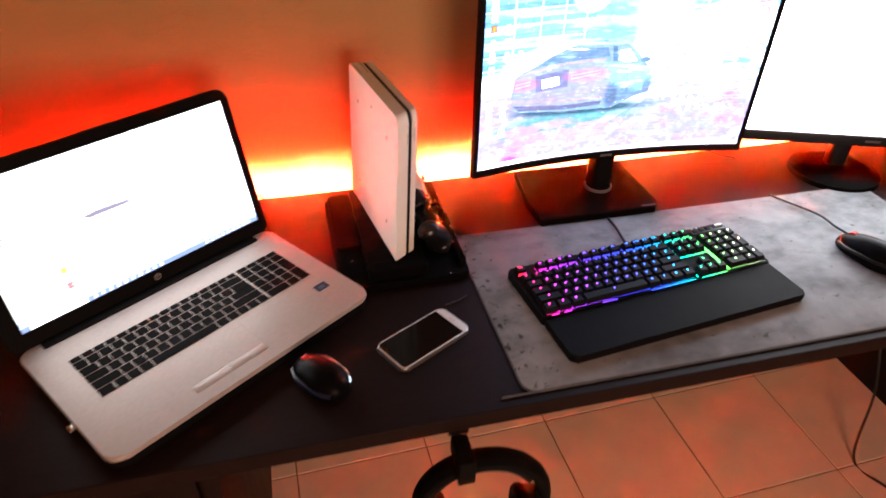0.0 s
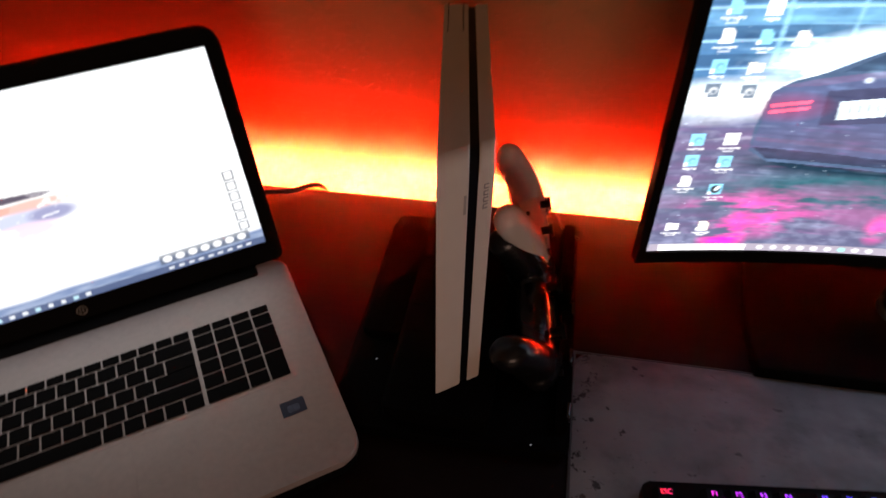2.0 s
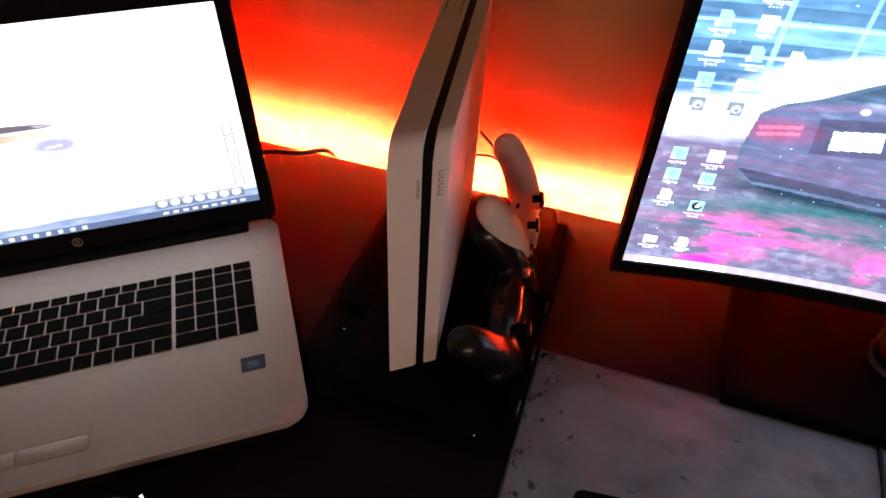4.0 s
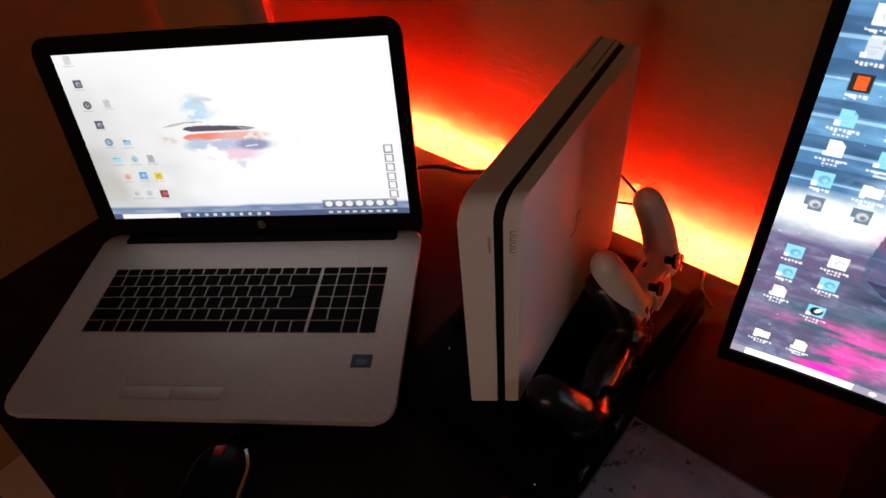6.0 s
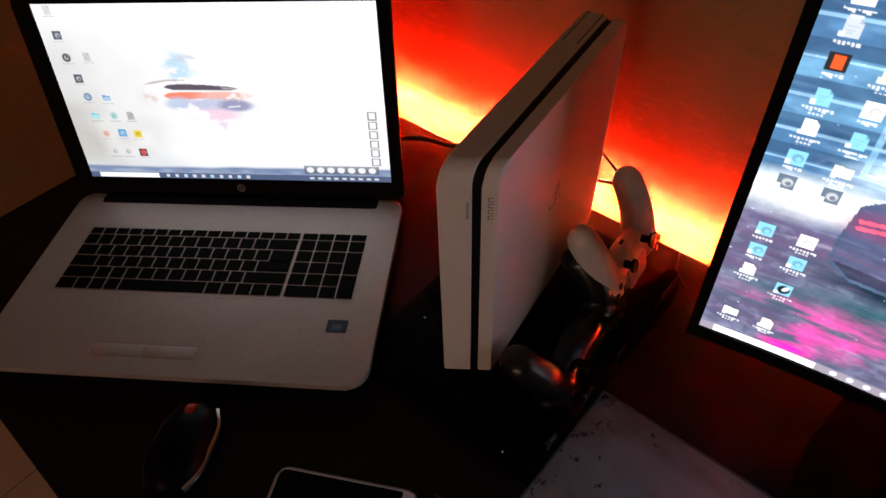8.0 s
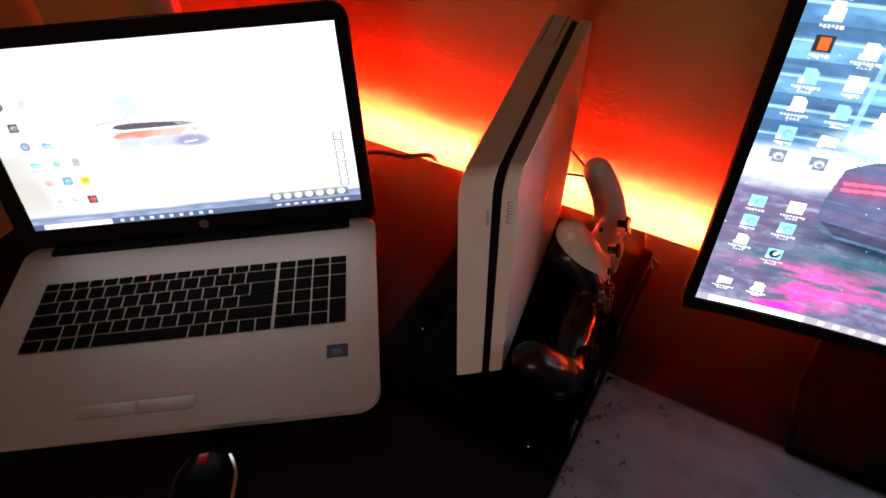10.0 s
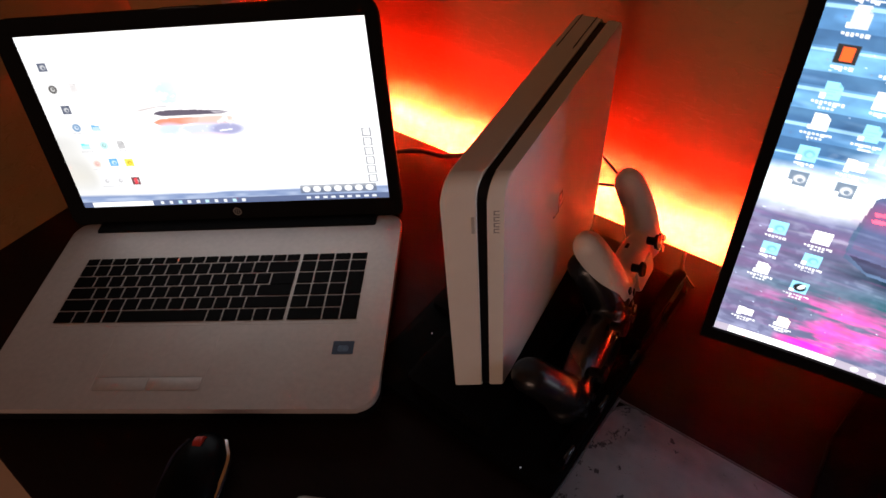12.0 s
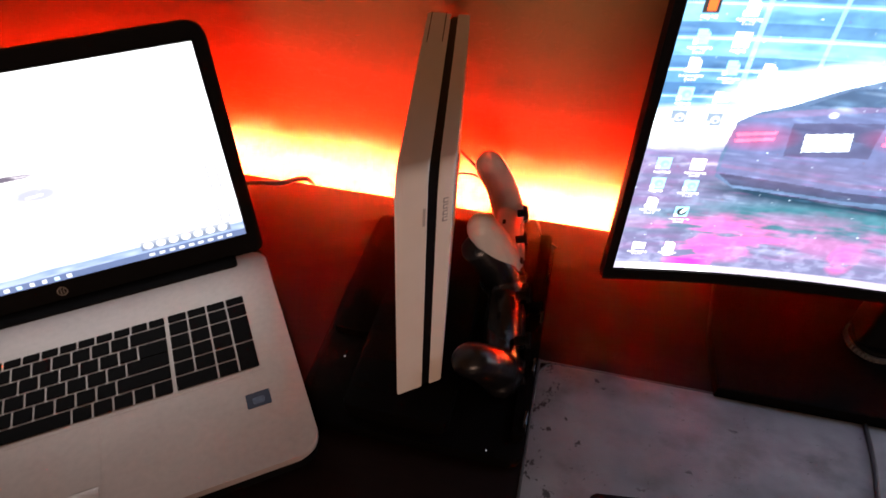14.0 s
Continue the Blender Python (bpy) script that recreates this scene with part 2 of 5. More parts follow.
def slab(bm, pts, z0, z1, bevel=0.0, seg=2, place=None):
    """A plate of the given outline between two heights; place maps (x, y, z) to the final place."""
    f = place or (lambda x, y, z: (x, y, z))
    n = len(pts)
    lo = [bm.verts.new(f(x, y, z0)) for x, y in pts]
    hi = [bm.verts.new(f(x, y, z1)) for x, y in pts]
    a = bm.faces.new(lo[::-1])
    b = bm.faces.new(hi)
    for i in range(n):
        bm.faces.new((lo[i], lo[(i + 1) % n], hi[(i + 1) % n], hi[i]))
    if bevel:
        es = list(set(a.edges) | set(b.edges))
        bmesh.ops.bevel(bm, geom=es, offset=bevel, segments=seg, profile=0.5, affect="EDGES")
    return bm


def cyl(bm, p0, p1, r0, r1=None, seg=20):
    r1 = r0 if r1 is None else r1
    a, b = Vector(p0), Vector(p1)
    q = (b - a).to_track_quat("Z", "Y")
    m = Matrix.Translation((a + b) / 2) @ q.to_matrix().to_4x4()
    bmesh.ops.create_cone(bm, cap_ends=True, segments=seg, radius1=r0, radius2=r1, depth=(b - a).length, matrix=m)
    return bm


def ball(bm, c, r, scale=(1, 1, 1), turn=None, u=20, v=12):
    m = Matrix.Translation(c) @ (turn or Matrix.Identity(4)) @ Matrix.Diagonal((*scale, 1))
    bmesh.ops.create_uvsphere(bm, u_segments=u, v_segments=v, radius=r, matrix=m)
    return bm


def tube(bm, pts, r, seg=8, per=8):
    """A round cable through the points, smoothed."""
    P = [Vector(p) for p in pts]
    path = []
    for i in range(len(P) - 1):
        p0, p1, p2, p3 = P[max(i - 1, 0)], P[i], P[i + 1], P[min(i + 2, len(P) - 1)]
        for k in range(per):
            t = k / per
            path.append(0.5 * (2 * p1 + (p2 - p0) * t + (2 * p0 - 5 * p1 + 4 * p2 - p3) * t * t + (3 * p1 - p0 - 3 * p2 + p3) * t ** 3))
    path.append(P[-1])
    rings = []
    for i, p in enumerate(path):
        d = (path[min(i + 1, len(path) - 1)] - path[max(i - 1, 0)]).normalized()
        q = d.to_track_quat("Z", "Y")
        rings.append([bm.verts.new(p + q @ Vector((r * math.cos(2 * math.pi * k / seg), r * math.sin(2 * math.pi * k / seg), 0))) for k in range(seg)])
    for a, b in zip(rings, rings[1:]):
        for k in range(seg):
            bm.faces.new((a[k], a[(k + 1) % seg], b[(k + 1) % seg], b[k]))
    bm.faces.new(rings[0][::-1])
    bm.faces.new(rings[-1])
    return bm


def finish(bm, name, mat, smooth=True):
    bmesh.ops.recalc_face_normals(bm, faces=bm.faces)
    me = bpy.data.meshes.new(name)
    bm.to_mesh(me)
    bm.free()
    me.materials.append(mat)
    if smooth:
        me.shade_smooth()
        me.set_sharp_from_angle(angle=radians(35))
    return me


LEVEL = ("base", "left_shell", "right_shell", "wrist_rest", "tabletop", "foot", "case", "lid", "housing")


def part(name, bm, mat, parent, label="", smooth=True):
    ob = new(name, finish(bm, name, mat, smooth))
    ob.parent = parent
    if name in LEVEL:
        ob.modifiers.new("level", "WEIGHTED_NORMAL").keep_sharp = True
    if label:
        ob["label"] = label
    return ob


def thing(name, m, label, category, group="", kind=""):
    ob = new(name)
    ob.empty_display_size = 0.05
    ob.matrix_world = m
    return tagged(ob, label, category, group, kind)


def solid(name, bm, mat, label, category, group="", kind="", smooth=True):
    return tagged(new(name, finish(bm, name, mat, smooth)), label, category, group, kind)


def B():
    return bmesh.new()


# ---- pictures on the lit screens ----
class Canvas:
    def __init__(self, w, h, base):
        self.w, self.h = w, h
        self.u, self.v = np.meshgrid(np.linspace(0, 1, w), np.linspace(0, 1, h))
        self.a = np.empty((h, w, 3))
        self.a[:] = base

    def mix(self, mask, colour):
        self.a += mask[..., None] * (np.asarray(colour, float) - self.a)

    def soft(self, d, edge):
        return np.clip(0.5 - d / edge, 0, 1)

    def ellipse(self, u, v, ru, rv, colour, alpha=1.0, edge=0.3, rot=0.0):
        du, dv = (self.u - u) * 16 / 9, self.v - v
        c, s = math.cos(radians(rot)), math.sin(radians(rot))
        x, y = du * c + dv * s, -du * s + dv * c
        self.mix(alpha * self.soft(np.hypot(x / (ru * 16 / 9), y / rv) - 1, edge), colour)

    def rect(self, u0, u1, v0, v1, colour, alpha=1.0):
        self.mix(alpha * ((self.u >= u0) & (self.u <= u1) & (self.v >= v0) & (self.v <= v1)), colour)

    def poly(self, pts, colour, alpha=1.0):
        inside = np.zeros_like(self.u, bool)
        for (x0, y0), (x1, y1) in zip(pts, pts[1:] + pts[:1]):
            if y0 == y1:
                continue
            hit = ((y0 > self.v) != (y1 > self.v)) & (self.u < (x1 - x0) * (self.v - y0) / (y1 - y0) + x0)
            inside ^= hit
        self.mix(alpha * inside, colour)

    def noise(self, cells_u, cells_v, seed):
        r = np.random.RandomState(seed).rand(cells_v + 2, cells_u + 2)
        x, y = self.u * cells_u, self.v * cells_v
        i, j = x.astype(int), y.astype(int)
        fx, fy = x - i, y - j
        fx, fy = fx * fx * (3 - 2 * fx), fy * fy * (3 - 2 * fy)
        return (r[j, i] * (1 - fx) + r[j, i + 1] * fx) * (1 - fy) + (r[j + 1, i] * (1 - fx) + r[j + 1, i + 1] * fx) * fy

    def layers(self, cu, cv, seed, depth=4):
        """Several octaves of noise, about 0 to 1 with a mean of 0.5."""
        t = sum(self.noise(int(cu * 1.9 ** k), int(cv * 1.9 ** k), seed + 7 * k) * 0.62 ** k for k in range(depth))
        t = t / sum(0.62 ** k for k in range(depth))
        return np.clip((t - 0.5) * 1.7 + 0.5, 0, 1)

    def blur(self, n=1):
        for _ in range(n):
            p = np.pad(self.a, ((1, 1), (1, 1), (0, 0)), mode="edge")
            self.a = (p[:-2, 1:-1] + p[2:, 1:-1] + p[1:-1, :-2] + p[1:-1, 2:] + 2 * p[1:-1, 1:-1]) / 6


def dabs(c, count, seed, area, lengths, tones, alpha):
    """Short brush strokes that lighten or darken what lies under them."""
    rs = np.random.RandomState(seed)
    for _ in range(count):
        u, v = area[0] + (area[1] - area[0]) * rs.rand(), area[2] + (area[3] - area[2]) * rs.rand()
        lu, lv = lengths[0] * (0.3 + rs.rand()), lengths[1] * (0.5 + rs.rand())
        i0, i1 = int(max(0, (u - lu) * c.w)), int(min(c.w, (u + lu) * c.w + 2))
        j0, j1 = int(max(0, (v - lv) * c.h)), int(min(c.h, (v + lv) * c.h + 2))
        tone = tones[rs.randint(len(tones))]
        d = np.hypot((c.u[j0:j1, i0:i1] - u) / lu, (c.v[j0:j1, i0:i1] - v - 0.12 * (c.u[j0:j1, i0:i1] - u)) / lv)
        m = (np.clip(1.3 - d, 0, 1) * alpha * (0.4 + 0.6 * rs.rand()))[..., None]
        under = c.a[j0:j1, i0:i1]
        under += m * (under * tone[0] + np.asarray(tone[1:]) - under)


def icon(c, u, v, colour, s=0.021, bar=True, kind=""):
    """A desktop icon: a sheet with a folded corner, a folder, a disc or a tile with a mark, and bars for its caption."""
    h = s * 16 / 9
    col = np.asarray(colour, float)
    pale, deep = col * 0.4 + 0.6, col * 0.45
    kind = kind or ("sheet", "folder", "tile", "sheet", "tile")[int(abs(math.sin(u * 53 + v * 131)) * 4.99)]
    if kind == "sheet":
        c.poly([(u - s * 0.42, v - h / 2), (u + s * 0.18, v - h / 2), (u + s * 0.42, v - h * 0.24), (u + s * 0.42, v + h / 2), (u - s * 0.42, v + h / 2)], colour, 0.95)
        c.poly([(u + s * 0.18, v - h / 2), (u + s * 0.42, v - h * 0.24), (u + s * 0.18, v - h * 0.24)], deep, 0.6)
        for q in range(3):
            c.rect(u - s * 0.26, u + s * (0.26 - 0.1 * q), v - h * 0.12 + q * h * 0.17, v - h * 0.05 + q * h * 0.17, deep, 0.35)
    elif kind == "folder":
        c.poly([(u - s / 2, v - h * 0.36), (u - s * 0.1, v - h * 0.36), (u, v - h * 0.24), (u + s / 2, v - h * 0.24), (u + s / 2, v + h * 0.4), (u - s / 2, v + h * 0.4)], colour, 0.95)
        c.poly([(u - s * 0.36, v - h * 0.10), (u + s / 2, v - h * 0.10), (u + s * 0.42, v + h * 0.4), (u - s / 2, v + h * 0.4)], pale, 0.6)
    elif kind == "disc":
        c.ellipse(u, v, s * 0.5, h * 0.5, colour, 0.95, 0.25)
        c.ellipse(u, v, s * 0.27, h * 0.27, pale if col.mean() < 0.5 else deep, 0.7, 0.3)
        c.ellipse(u + s * 0.06, v - h * 0.05, s * 0.13, h * 0.13, colour, 0.9, 0.3)
    else:
        c.rect(u - s / 2, u + s / 2, v - h / 2, v + h / 2, colour, 0.95)
        mark = pale if col.mean() < 0.5 else deep
        c.ellipse(u + s * 0.05, v + h * 0.03, s * 0.30, h * 0.28, mark, 0.75, 0.3)
        c.ellipse(u + s * 0.10, v + h * 0.10, s * 0.15, h * 0.15, colour, 0.9, 0.3)
    if bar:
        c.rect(u - s * 0.55, u - s * 0.25, v + h * 0.2, v + h * 0.5, (0.95, 0.95, 0.97), 0.85)
        n = 5 + int(abs(math.sin(u * 91 + v * 57)) * 4)
        for q in range(n):
            w = 0.0022 + 0.0014 * abs(math.sin(q * 7 + u * 40))
            c.rect(u + (q - n / 2) * 0.0042, u + (q - n / 2) * 0.0042 + w, v + h * 0.66, v + h * (0.78 + 0.06 * (q % 3)), (0.95, 0.95, 0.98), 0.7)
        if n > 6:
            for q in range(n - 4):
                c.rect(u + (q - (n - 4) / 2) * 0.0042, u + (q - (n - 4) / 2) * 0.0042 + 0.003, v + h * 0.95, v + h * 1.07, (0.95, 0.95, 0.98), 0.6)


def street_picture():
    """A rainy evening street with a parked saloon, and a desktop over it."""
    c = Canvas(720, 405, (0.085, 0.17, 0.30))
    P, E = c.poly, c.ellipse
    n1, n2, n3 = c.layers(5, 16, 1), c.layers(16, 6, 2), c.layers(60, 40, 3, 3)
    brush = c.layers(12, 26, 31, 5)
    up = c.v < 0.55
    c.mix(np.clip((n1 - 0.40) * 2.2, 0, 0.75) * up, (0.20, 0.37, 0.52))
    for k, v in enumerate((0.05, 0.13, 0.21, 0.29, 0.36)):
        c.rect(0, 0.42 - 0.04 * k, v, v + 0.030, (0.045, 0.09, 0.17), 0.7)
        c.rect(0, 0.42 - 0.04 * k, v + 0.034, v + 0.040, (0.45, 0.62, 0.74), 0.5)
    for k, u in enumerate((0.10, 0.19, 0.27, 0.345)):
        c.rect(u, u + 0.006, 0, 0.40, (0.30, 0.48, 0.62), 0.55)
    E(0.36, 0.03, 0.05, 0.08, (0.8, 0.95, 1.0), 0.8, 0.8)
    E(0.20, 0.36, 0.10, 0.045, (0.85, 0.92, 1.0), 0.7, 0.9, -12)
    E(0.07, 0.47, 0.11, 0.040, (0.85, 0.80, 0.74), 0.75, 0.9)
    c.mix(np.clip((brush - 0.46) * 6, 0, 0.95) * c.soft(np.hypot((c.u - 0.125) / 0.055, (c.v - 0.41) / 0.07) - 1, 0.7), (1.1, 1.05, 0.95))
    E(0.62, 0.14, 0.08, 0.30, (0.30, 0.52, 0.68), 0.7, 0.6)
    for k, u in enumerate((0.60, 0.655, 0.70, 0.735, 0.76)):
        c.rect(u, u + 0.006 + 0.004 * (k % 2), 0, 0.47, ((0.75, 0.9, 1.0), (0.25, 0.55, 0.85), (0.9, 1.0, 1.0), (0.12, 0.45, 0.8), (0.8, 0.9, 1.0))[k], 0.55)
    c.mix(np.clip(brush * 2.6 - 0.55, 0, 1) * c.soft(np.hypot((c.u - 0.82) / 0.21, (c.v - 0.36) / 0.16) - 1, 0.9), (1.0, 0.98, 0.97))
    E(0.88, 0.20, 0.11, 0.09, (1.0, 0.95, 0.96), 0.7, 0.8)
    c.rect(0.70, 1.0, 0.115, 0.135, (0.22, 0.30, 0.42), 0.6)
    c.rect(0.76, 1.0, 0.03, 0.05, (0.25, 0.34, 0.46), 0.5)
    red = np.clip(brush * 4 - 1.55, 0, 1)
    c.mix(red * c.soft(np.hypot((c.u - 0.945) / 0.034, (c.v - 0.17) / 0.12) - 1, 0.5), (0.42, 0.06, 0.12))
    c.mix(red * c.soft(np.hypot((c.u - 0.945) / 0.022, (c.v - 0.08) / 0.05) - 1, 0.5), (1.0, 0.10, 0.30))
    # the wet road
    road = np.clip((c.v - 0.50 - 0.03 * c.u) * 12, 0, 1)
    c.mix(road, (0.120, 0.108, 0.175))
    c.mix(road * np.clip((c.layers(4, 18, 21) - 0.5) * 1.6, 0, 0.45), (0.19, 0.10, 0.19))
    c.mix(road * np.clip((c.layers(3, 22, 22) - 0.55) * 2.4, 0, 0.7) * (c.v < 0.66), (0.62, 0.54, 0.54))
    c.mix(road * np.clip((c.layers(8, 30, 23) - 0.6) * 2.0, 0, 0.45), (0.26, 0.24, 0.33))
    c.mix(road * np.clip((n2 - 0.5) * 1.6, 0, 0.4), (0.14, 0.14, 0.21))
    c.mix(road * np.clip((n3 - 0.60) * 0.8, 0, 0.12), (0.40, 0.38, 0.46))
    E(0.80, 0.525, 0.22, 0.022, (1.0, 0.97, 0.97), 0.85, 0.9)
    E(0.06, 0.50, 0.10, 0.04, (0.72, 0.64, 0.60), 0.65, 0.9)
    P([(0.56, 0.60), (0.66, 0.57), (0.60, 0.68), (0.48, 0.80), (0.44, 0.80)], (0.42, 0.48, 0.55), 0.45)
    E(0.32, 0.755, 0.28, 0.065, (0.025, 0.105, 0.120), 0.85, 0.9, -4)
    pink = lambda u, v, ru, rv, col, al, lo: c.mix(al * np.clip((brush - lo) * 2.6, 0, 0.85) * c.soft(np.hypot((c.u - u) / ru, (c.v - v) / rv) - 1, 1.0), col)
    pink(0.26, 0.83, 0.24, 0.07, (0.34, 0.12, 0.24), 0.8, 0.30)
    pink(0.15, 0.86, 0.085, 0.07, (0.95, 0.10, 0.40), 0.8, 0.38)
    pink(0.12, 0.955, 0.03, 0.05, (1.2, 0.05, 0.45), 0.9, 0.35)
    pink(0.36, 0.90, 0.018, 0.045, (1.0, 0.08, 0.36), 0.7, 0.36)
    pink(0.935, 0.57, 0.018, 0.05, (1.0, 0.10, 0.40), 0.9, 0.40)
    pink(0.915, 0.73, 0.030, 0.11, (1.1, 0.06, 0.40), 0.9, 0.40)
    pink(0.70, 0.78, 0.035, 0.05, (0.9, 0.08, 0.32), 0.8, 0.44)
    # the car
    body_light = lambda u, v, ru, rv, col, al: CE(u, v, ru, rv, col, al, 1.6)
    CP = lambda pts, col, al=1.0: P([(u - 0.008, 0.79 * v + 0.182) for u, v in pts], col, al)
    CE = lambda u, v, ru, rv, *more: E(u - 0.008, 0.79 * v + 0.182, ru, 0.79 * rv, *more)
    CE(0.36, 0.64, 0.25, 0.045, (0.010, 0.028, 0.045), 0.95, 0.5, 2)
    CP([(0.118, 0.495), (0.125, 0.355), (0.149, 0.319), (0.189, 0.289), (0.243, 0.228), (0.305, 0.174), (0.367, 0.14), (0.447, 0.138), (0.519, 0.174), (0.563, 0.25), (0.585, 0.311),
       (0.609, 0.358), (0.629, 0.443), (0.623, 0.555), (0.572, 0.585), (0.519, 0.638), (0.496, 0.664), (0.43, 0.661), (0.323, 0.655), (0.154, 0.619), (0.122, 0.575)], (0.080, 0.110, 0.175))
    CP([(0.474, 0.345), (0.575, 0.335), (0.627, 0.442), (0.620, 0.520), (0.519, 0.585), (0.479, 0.545)], (0.090, 0.155, 0.245), 0.85)
    CP([(0.127, 0.35), (0.18, 0.324), (0.305, 0.285), (0.443, 0.284), (0.474, 0.414), (0.472, 0.539), (0.456, 0.625), (0.323, 0.632), (0.154, 0.596), (0.123, 0.562)], (0.100, 0.105, 0.190), 0.85)
    CP([(0.131, 0.338), (0.18, 0.311), (0.305, 0.271), (0.447, 0.269), (0.449, 0.289), (0.305, 0.292), (0.182, 0.336)], (0.15, 0.11, 0.19), 0.8)
    CP([(0.209, 0.287), (0.256, 0.225), (0.367, 0.188), (0.449, 0.192), (0.461, 0.258), (0.332, 0.274)], (0.045, 0.068, 0.115), 0.85)
    CP([(0.290, 0.262), (0.312, 0.215), (0.345, 0.200), (0.332, 0.258)], (0.06, 0.09, 0.14), 0.8)
    CP([(0.466, 0.185), (0.482, 0.190), (0.490, 0.300), (0.474, 0.300)], (0.03, 0.05, 0.09), 0.8)
    CP([(0.494, 0.221), (0.529, 0.216), (0.563, 0.308), (0.52, 0.315), (0.494, 0.291)], (0.42, 0.50, 0.56), 0.9)
    CP([(0.502, 0.26), (0.518, 0.25), (0.524, 0.312), (0.504, 0.30)], (0.10, 0.13, 0.18), 0.8)
    CP([(0.200, 0.352), (0.318, 0.330), (0.320, 0.462), (0.206, 0.478)], (0.060, 0.055, 0.100), 0.8)
    CP([(0.125, 0.520), (0.323, 0.566), (0.466, 0.555), (0.462, 0.572), (0.323, 0.584), (0.126, 0.536)], (0.14, 0.10, 0.17), 0.7)
    CP([(0.125, 0.560), (0.323, 0.606), (0.455, 0.600), (0.450, 0.632), (0.323, 0.640), (0.150, 0.606)], (0.035, 0.035, 0.065), 0.85)
    CE(0.592, 0.303, 0.018, 0.022, (0.05, 0.075, 0.12), 1, 0.3)
    CE(0.487, 0.560, 0.022, 0.095, (0.028, 0.045, 0.080), 0.8, 0.6)
    CE(0.612, 0.510, 0.014, 0.065, (0.030, 0.050, 0.085), 0.75, 0.6)
    CE(0.40, 0.155, 0.09, 0.010, (0.18, 0.24, 0.33), 0.7, 0.9, 4)
    CE(0.545, 0.350, 0.075, 0.010, (0.30, 0.40, 0.52), 0.7, 0.9, 6)
    CE(0.54, 0.47, 0.035, 0.012, (0.17, 0.24, 0.33), 0.6, 0.9, -4)
    CP([(0.530, 0.345), (0.533, 0.345), (0.545, 0.540), (0.542, 0.545)], (0.03, 0.05, 0.08), 0.7)
    CE(0.385, 0.385, 0.065, 0.040, (0.5, 0.03, 0.10), 0.32, 1.0)
    CE(0.157, 0.41, 0.045, 0.040, (0.5, 0.03, 0.10), 0.32, 1.0)
    for k in (0, 1):
        CP([(0.327, 0.376 + 0.024 * k), (0.437, 0.355 + 0.020 * k), (0.436, 0.366 + 0.020 * k), (0.330, 0.388 + 0.024 * k)], (1.6, 0.14, 0.20))
        CP([(0.13, 0.398 + 0.024 * k), (0.184, 0.386 + 0.022 * k), (0.183, 0.396 + 0.022 * k), (0.131, 0.41 + 0.024 * k)], (1.4, 0.14, 0.20))
    CP([(0.223, 0.39), (0.284, 0.374), (0.29, 0.441), (0.227, 0.456)], (0.62, 0.64, 0.66))
    for k in range(4):
        CP([(0.236 + 0.012 * k, 0.405 - 0.003 * k), (0.242 + 0.012 * k, 0.4035 - 0.003 * k), (0.244 + 0.012 * k, 0.430 - 0.003 * k), (0.238 + 0.012 * k, 0.4315 - 0.003 * k)], (0.30, 0.31, 0.36), 0.8)
    CE(0.247, 0.315, 0.006, 0.010, (0.6, 0.6, 0.65), 0.7, 0.5)
    body_light(0.55, 0.42, 0.07, 0.07, (0.12, 0.18, 0.27), 0.3)
    body_light(0.40, 0.46, 0.05, 0.08, (0.16, 0.10, 0.17), 0.35)
    body_light(0.25, 0.54, 0.10, 0.05, (0.13, 0.09, 0.14), 0.5)
    body_light(0.53, 0.56, 0.05, 0.05, (0.02, 0.03, 0.05), 0.6)
    for u, v, w in ((0.520, 0.385, 0.022), (0.560, 0.375, 0.020), (0.545, 0.480, 0.014), (0.530, 0.500, 0.010), (0.585, 0.465, 0.008), (0.345, 0.190, 0.03)):
        CE(u, v, w, 0.005, (0.75, 0.82, 0.88), 0.75, 0.9, 5)
    # loose brushwork: the wall and sky, the car's paint, the wet ground
    dabs(c, 260, 41, (0, 1, 0, 0.5), (0.030, 0.007), ((1.35, 0.03, 0.05, 0.06), (0.7, 0, 0, 0.01), (1.0, 0.10, 0.12, 0.14)), 0.55)
    dabs(c, 260, 42, (0.12, 0.62, 0.27, 0.70), (0.016, 0.005), ((1.35, 0.01, 0.02, 0.03), (0.72, 0, 0, 0.005), (0.95, 0.03, 0.05, 0.08)), 0.5)
    dabs(c, 620, 43, (0, 1, 0.55, 0.97), (0.022, 0.004), ((1.4, 0.02, 0.02, 0.03), (0.62, 0, 0, 0.01), (1.0, 0.09, 0.09, 0.11), (0.9, 0.10, 0.02, 0.06)), 0.42)
    dabs(c, 160, 44, (0.62, 1, 0.46, 0.62), (0.030, 0.005), ((1.2, 0.3, 0.3, 0.32), (0.6, 0.05, 0.04, 0.06), (1.0, 0.25, 0.12, 0.14)), 0.6)
    dabs(c, 90, 45, (0.84, 0.99, 0.02, 0.40), (0.010, 0.012), ((0.6, 0.12, 0.02, 0.04), (0.9, 0.25, 0.05, 0.09), (1.2, 0.1, 0.1, 0.1)), 0.6)
    # rain streaks and sparkle
    rs = np.random.RandomState(5)
    for k in range(220):
        u, v, q = rs.rand(), rs.rand(), rs.rand()
        E(u, v, 0.0006 + 0.0018 * q * q, 0.0013, (0.75, 0.8, 0.9), 0.3 + 0.4 * q, 0.5, -8)
    c.a *= (0.88 + 0.24 * n3[..., None]) * np.array((0.95, 1.06, 1.12))
    grey = c.a.mean(axis=2, keepdims=True)
    c.a = np.clip(grey + (c.a - grey) * 1.10, 0, 2)
    c.a = c.a * (0.80 + 0.45 * np.clip(grey * 1.6, 0, 1))
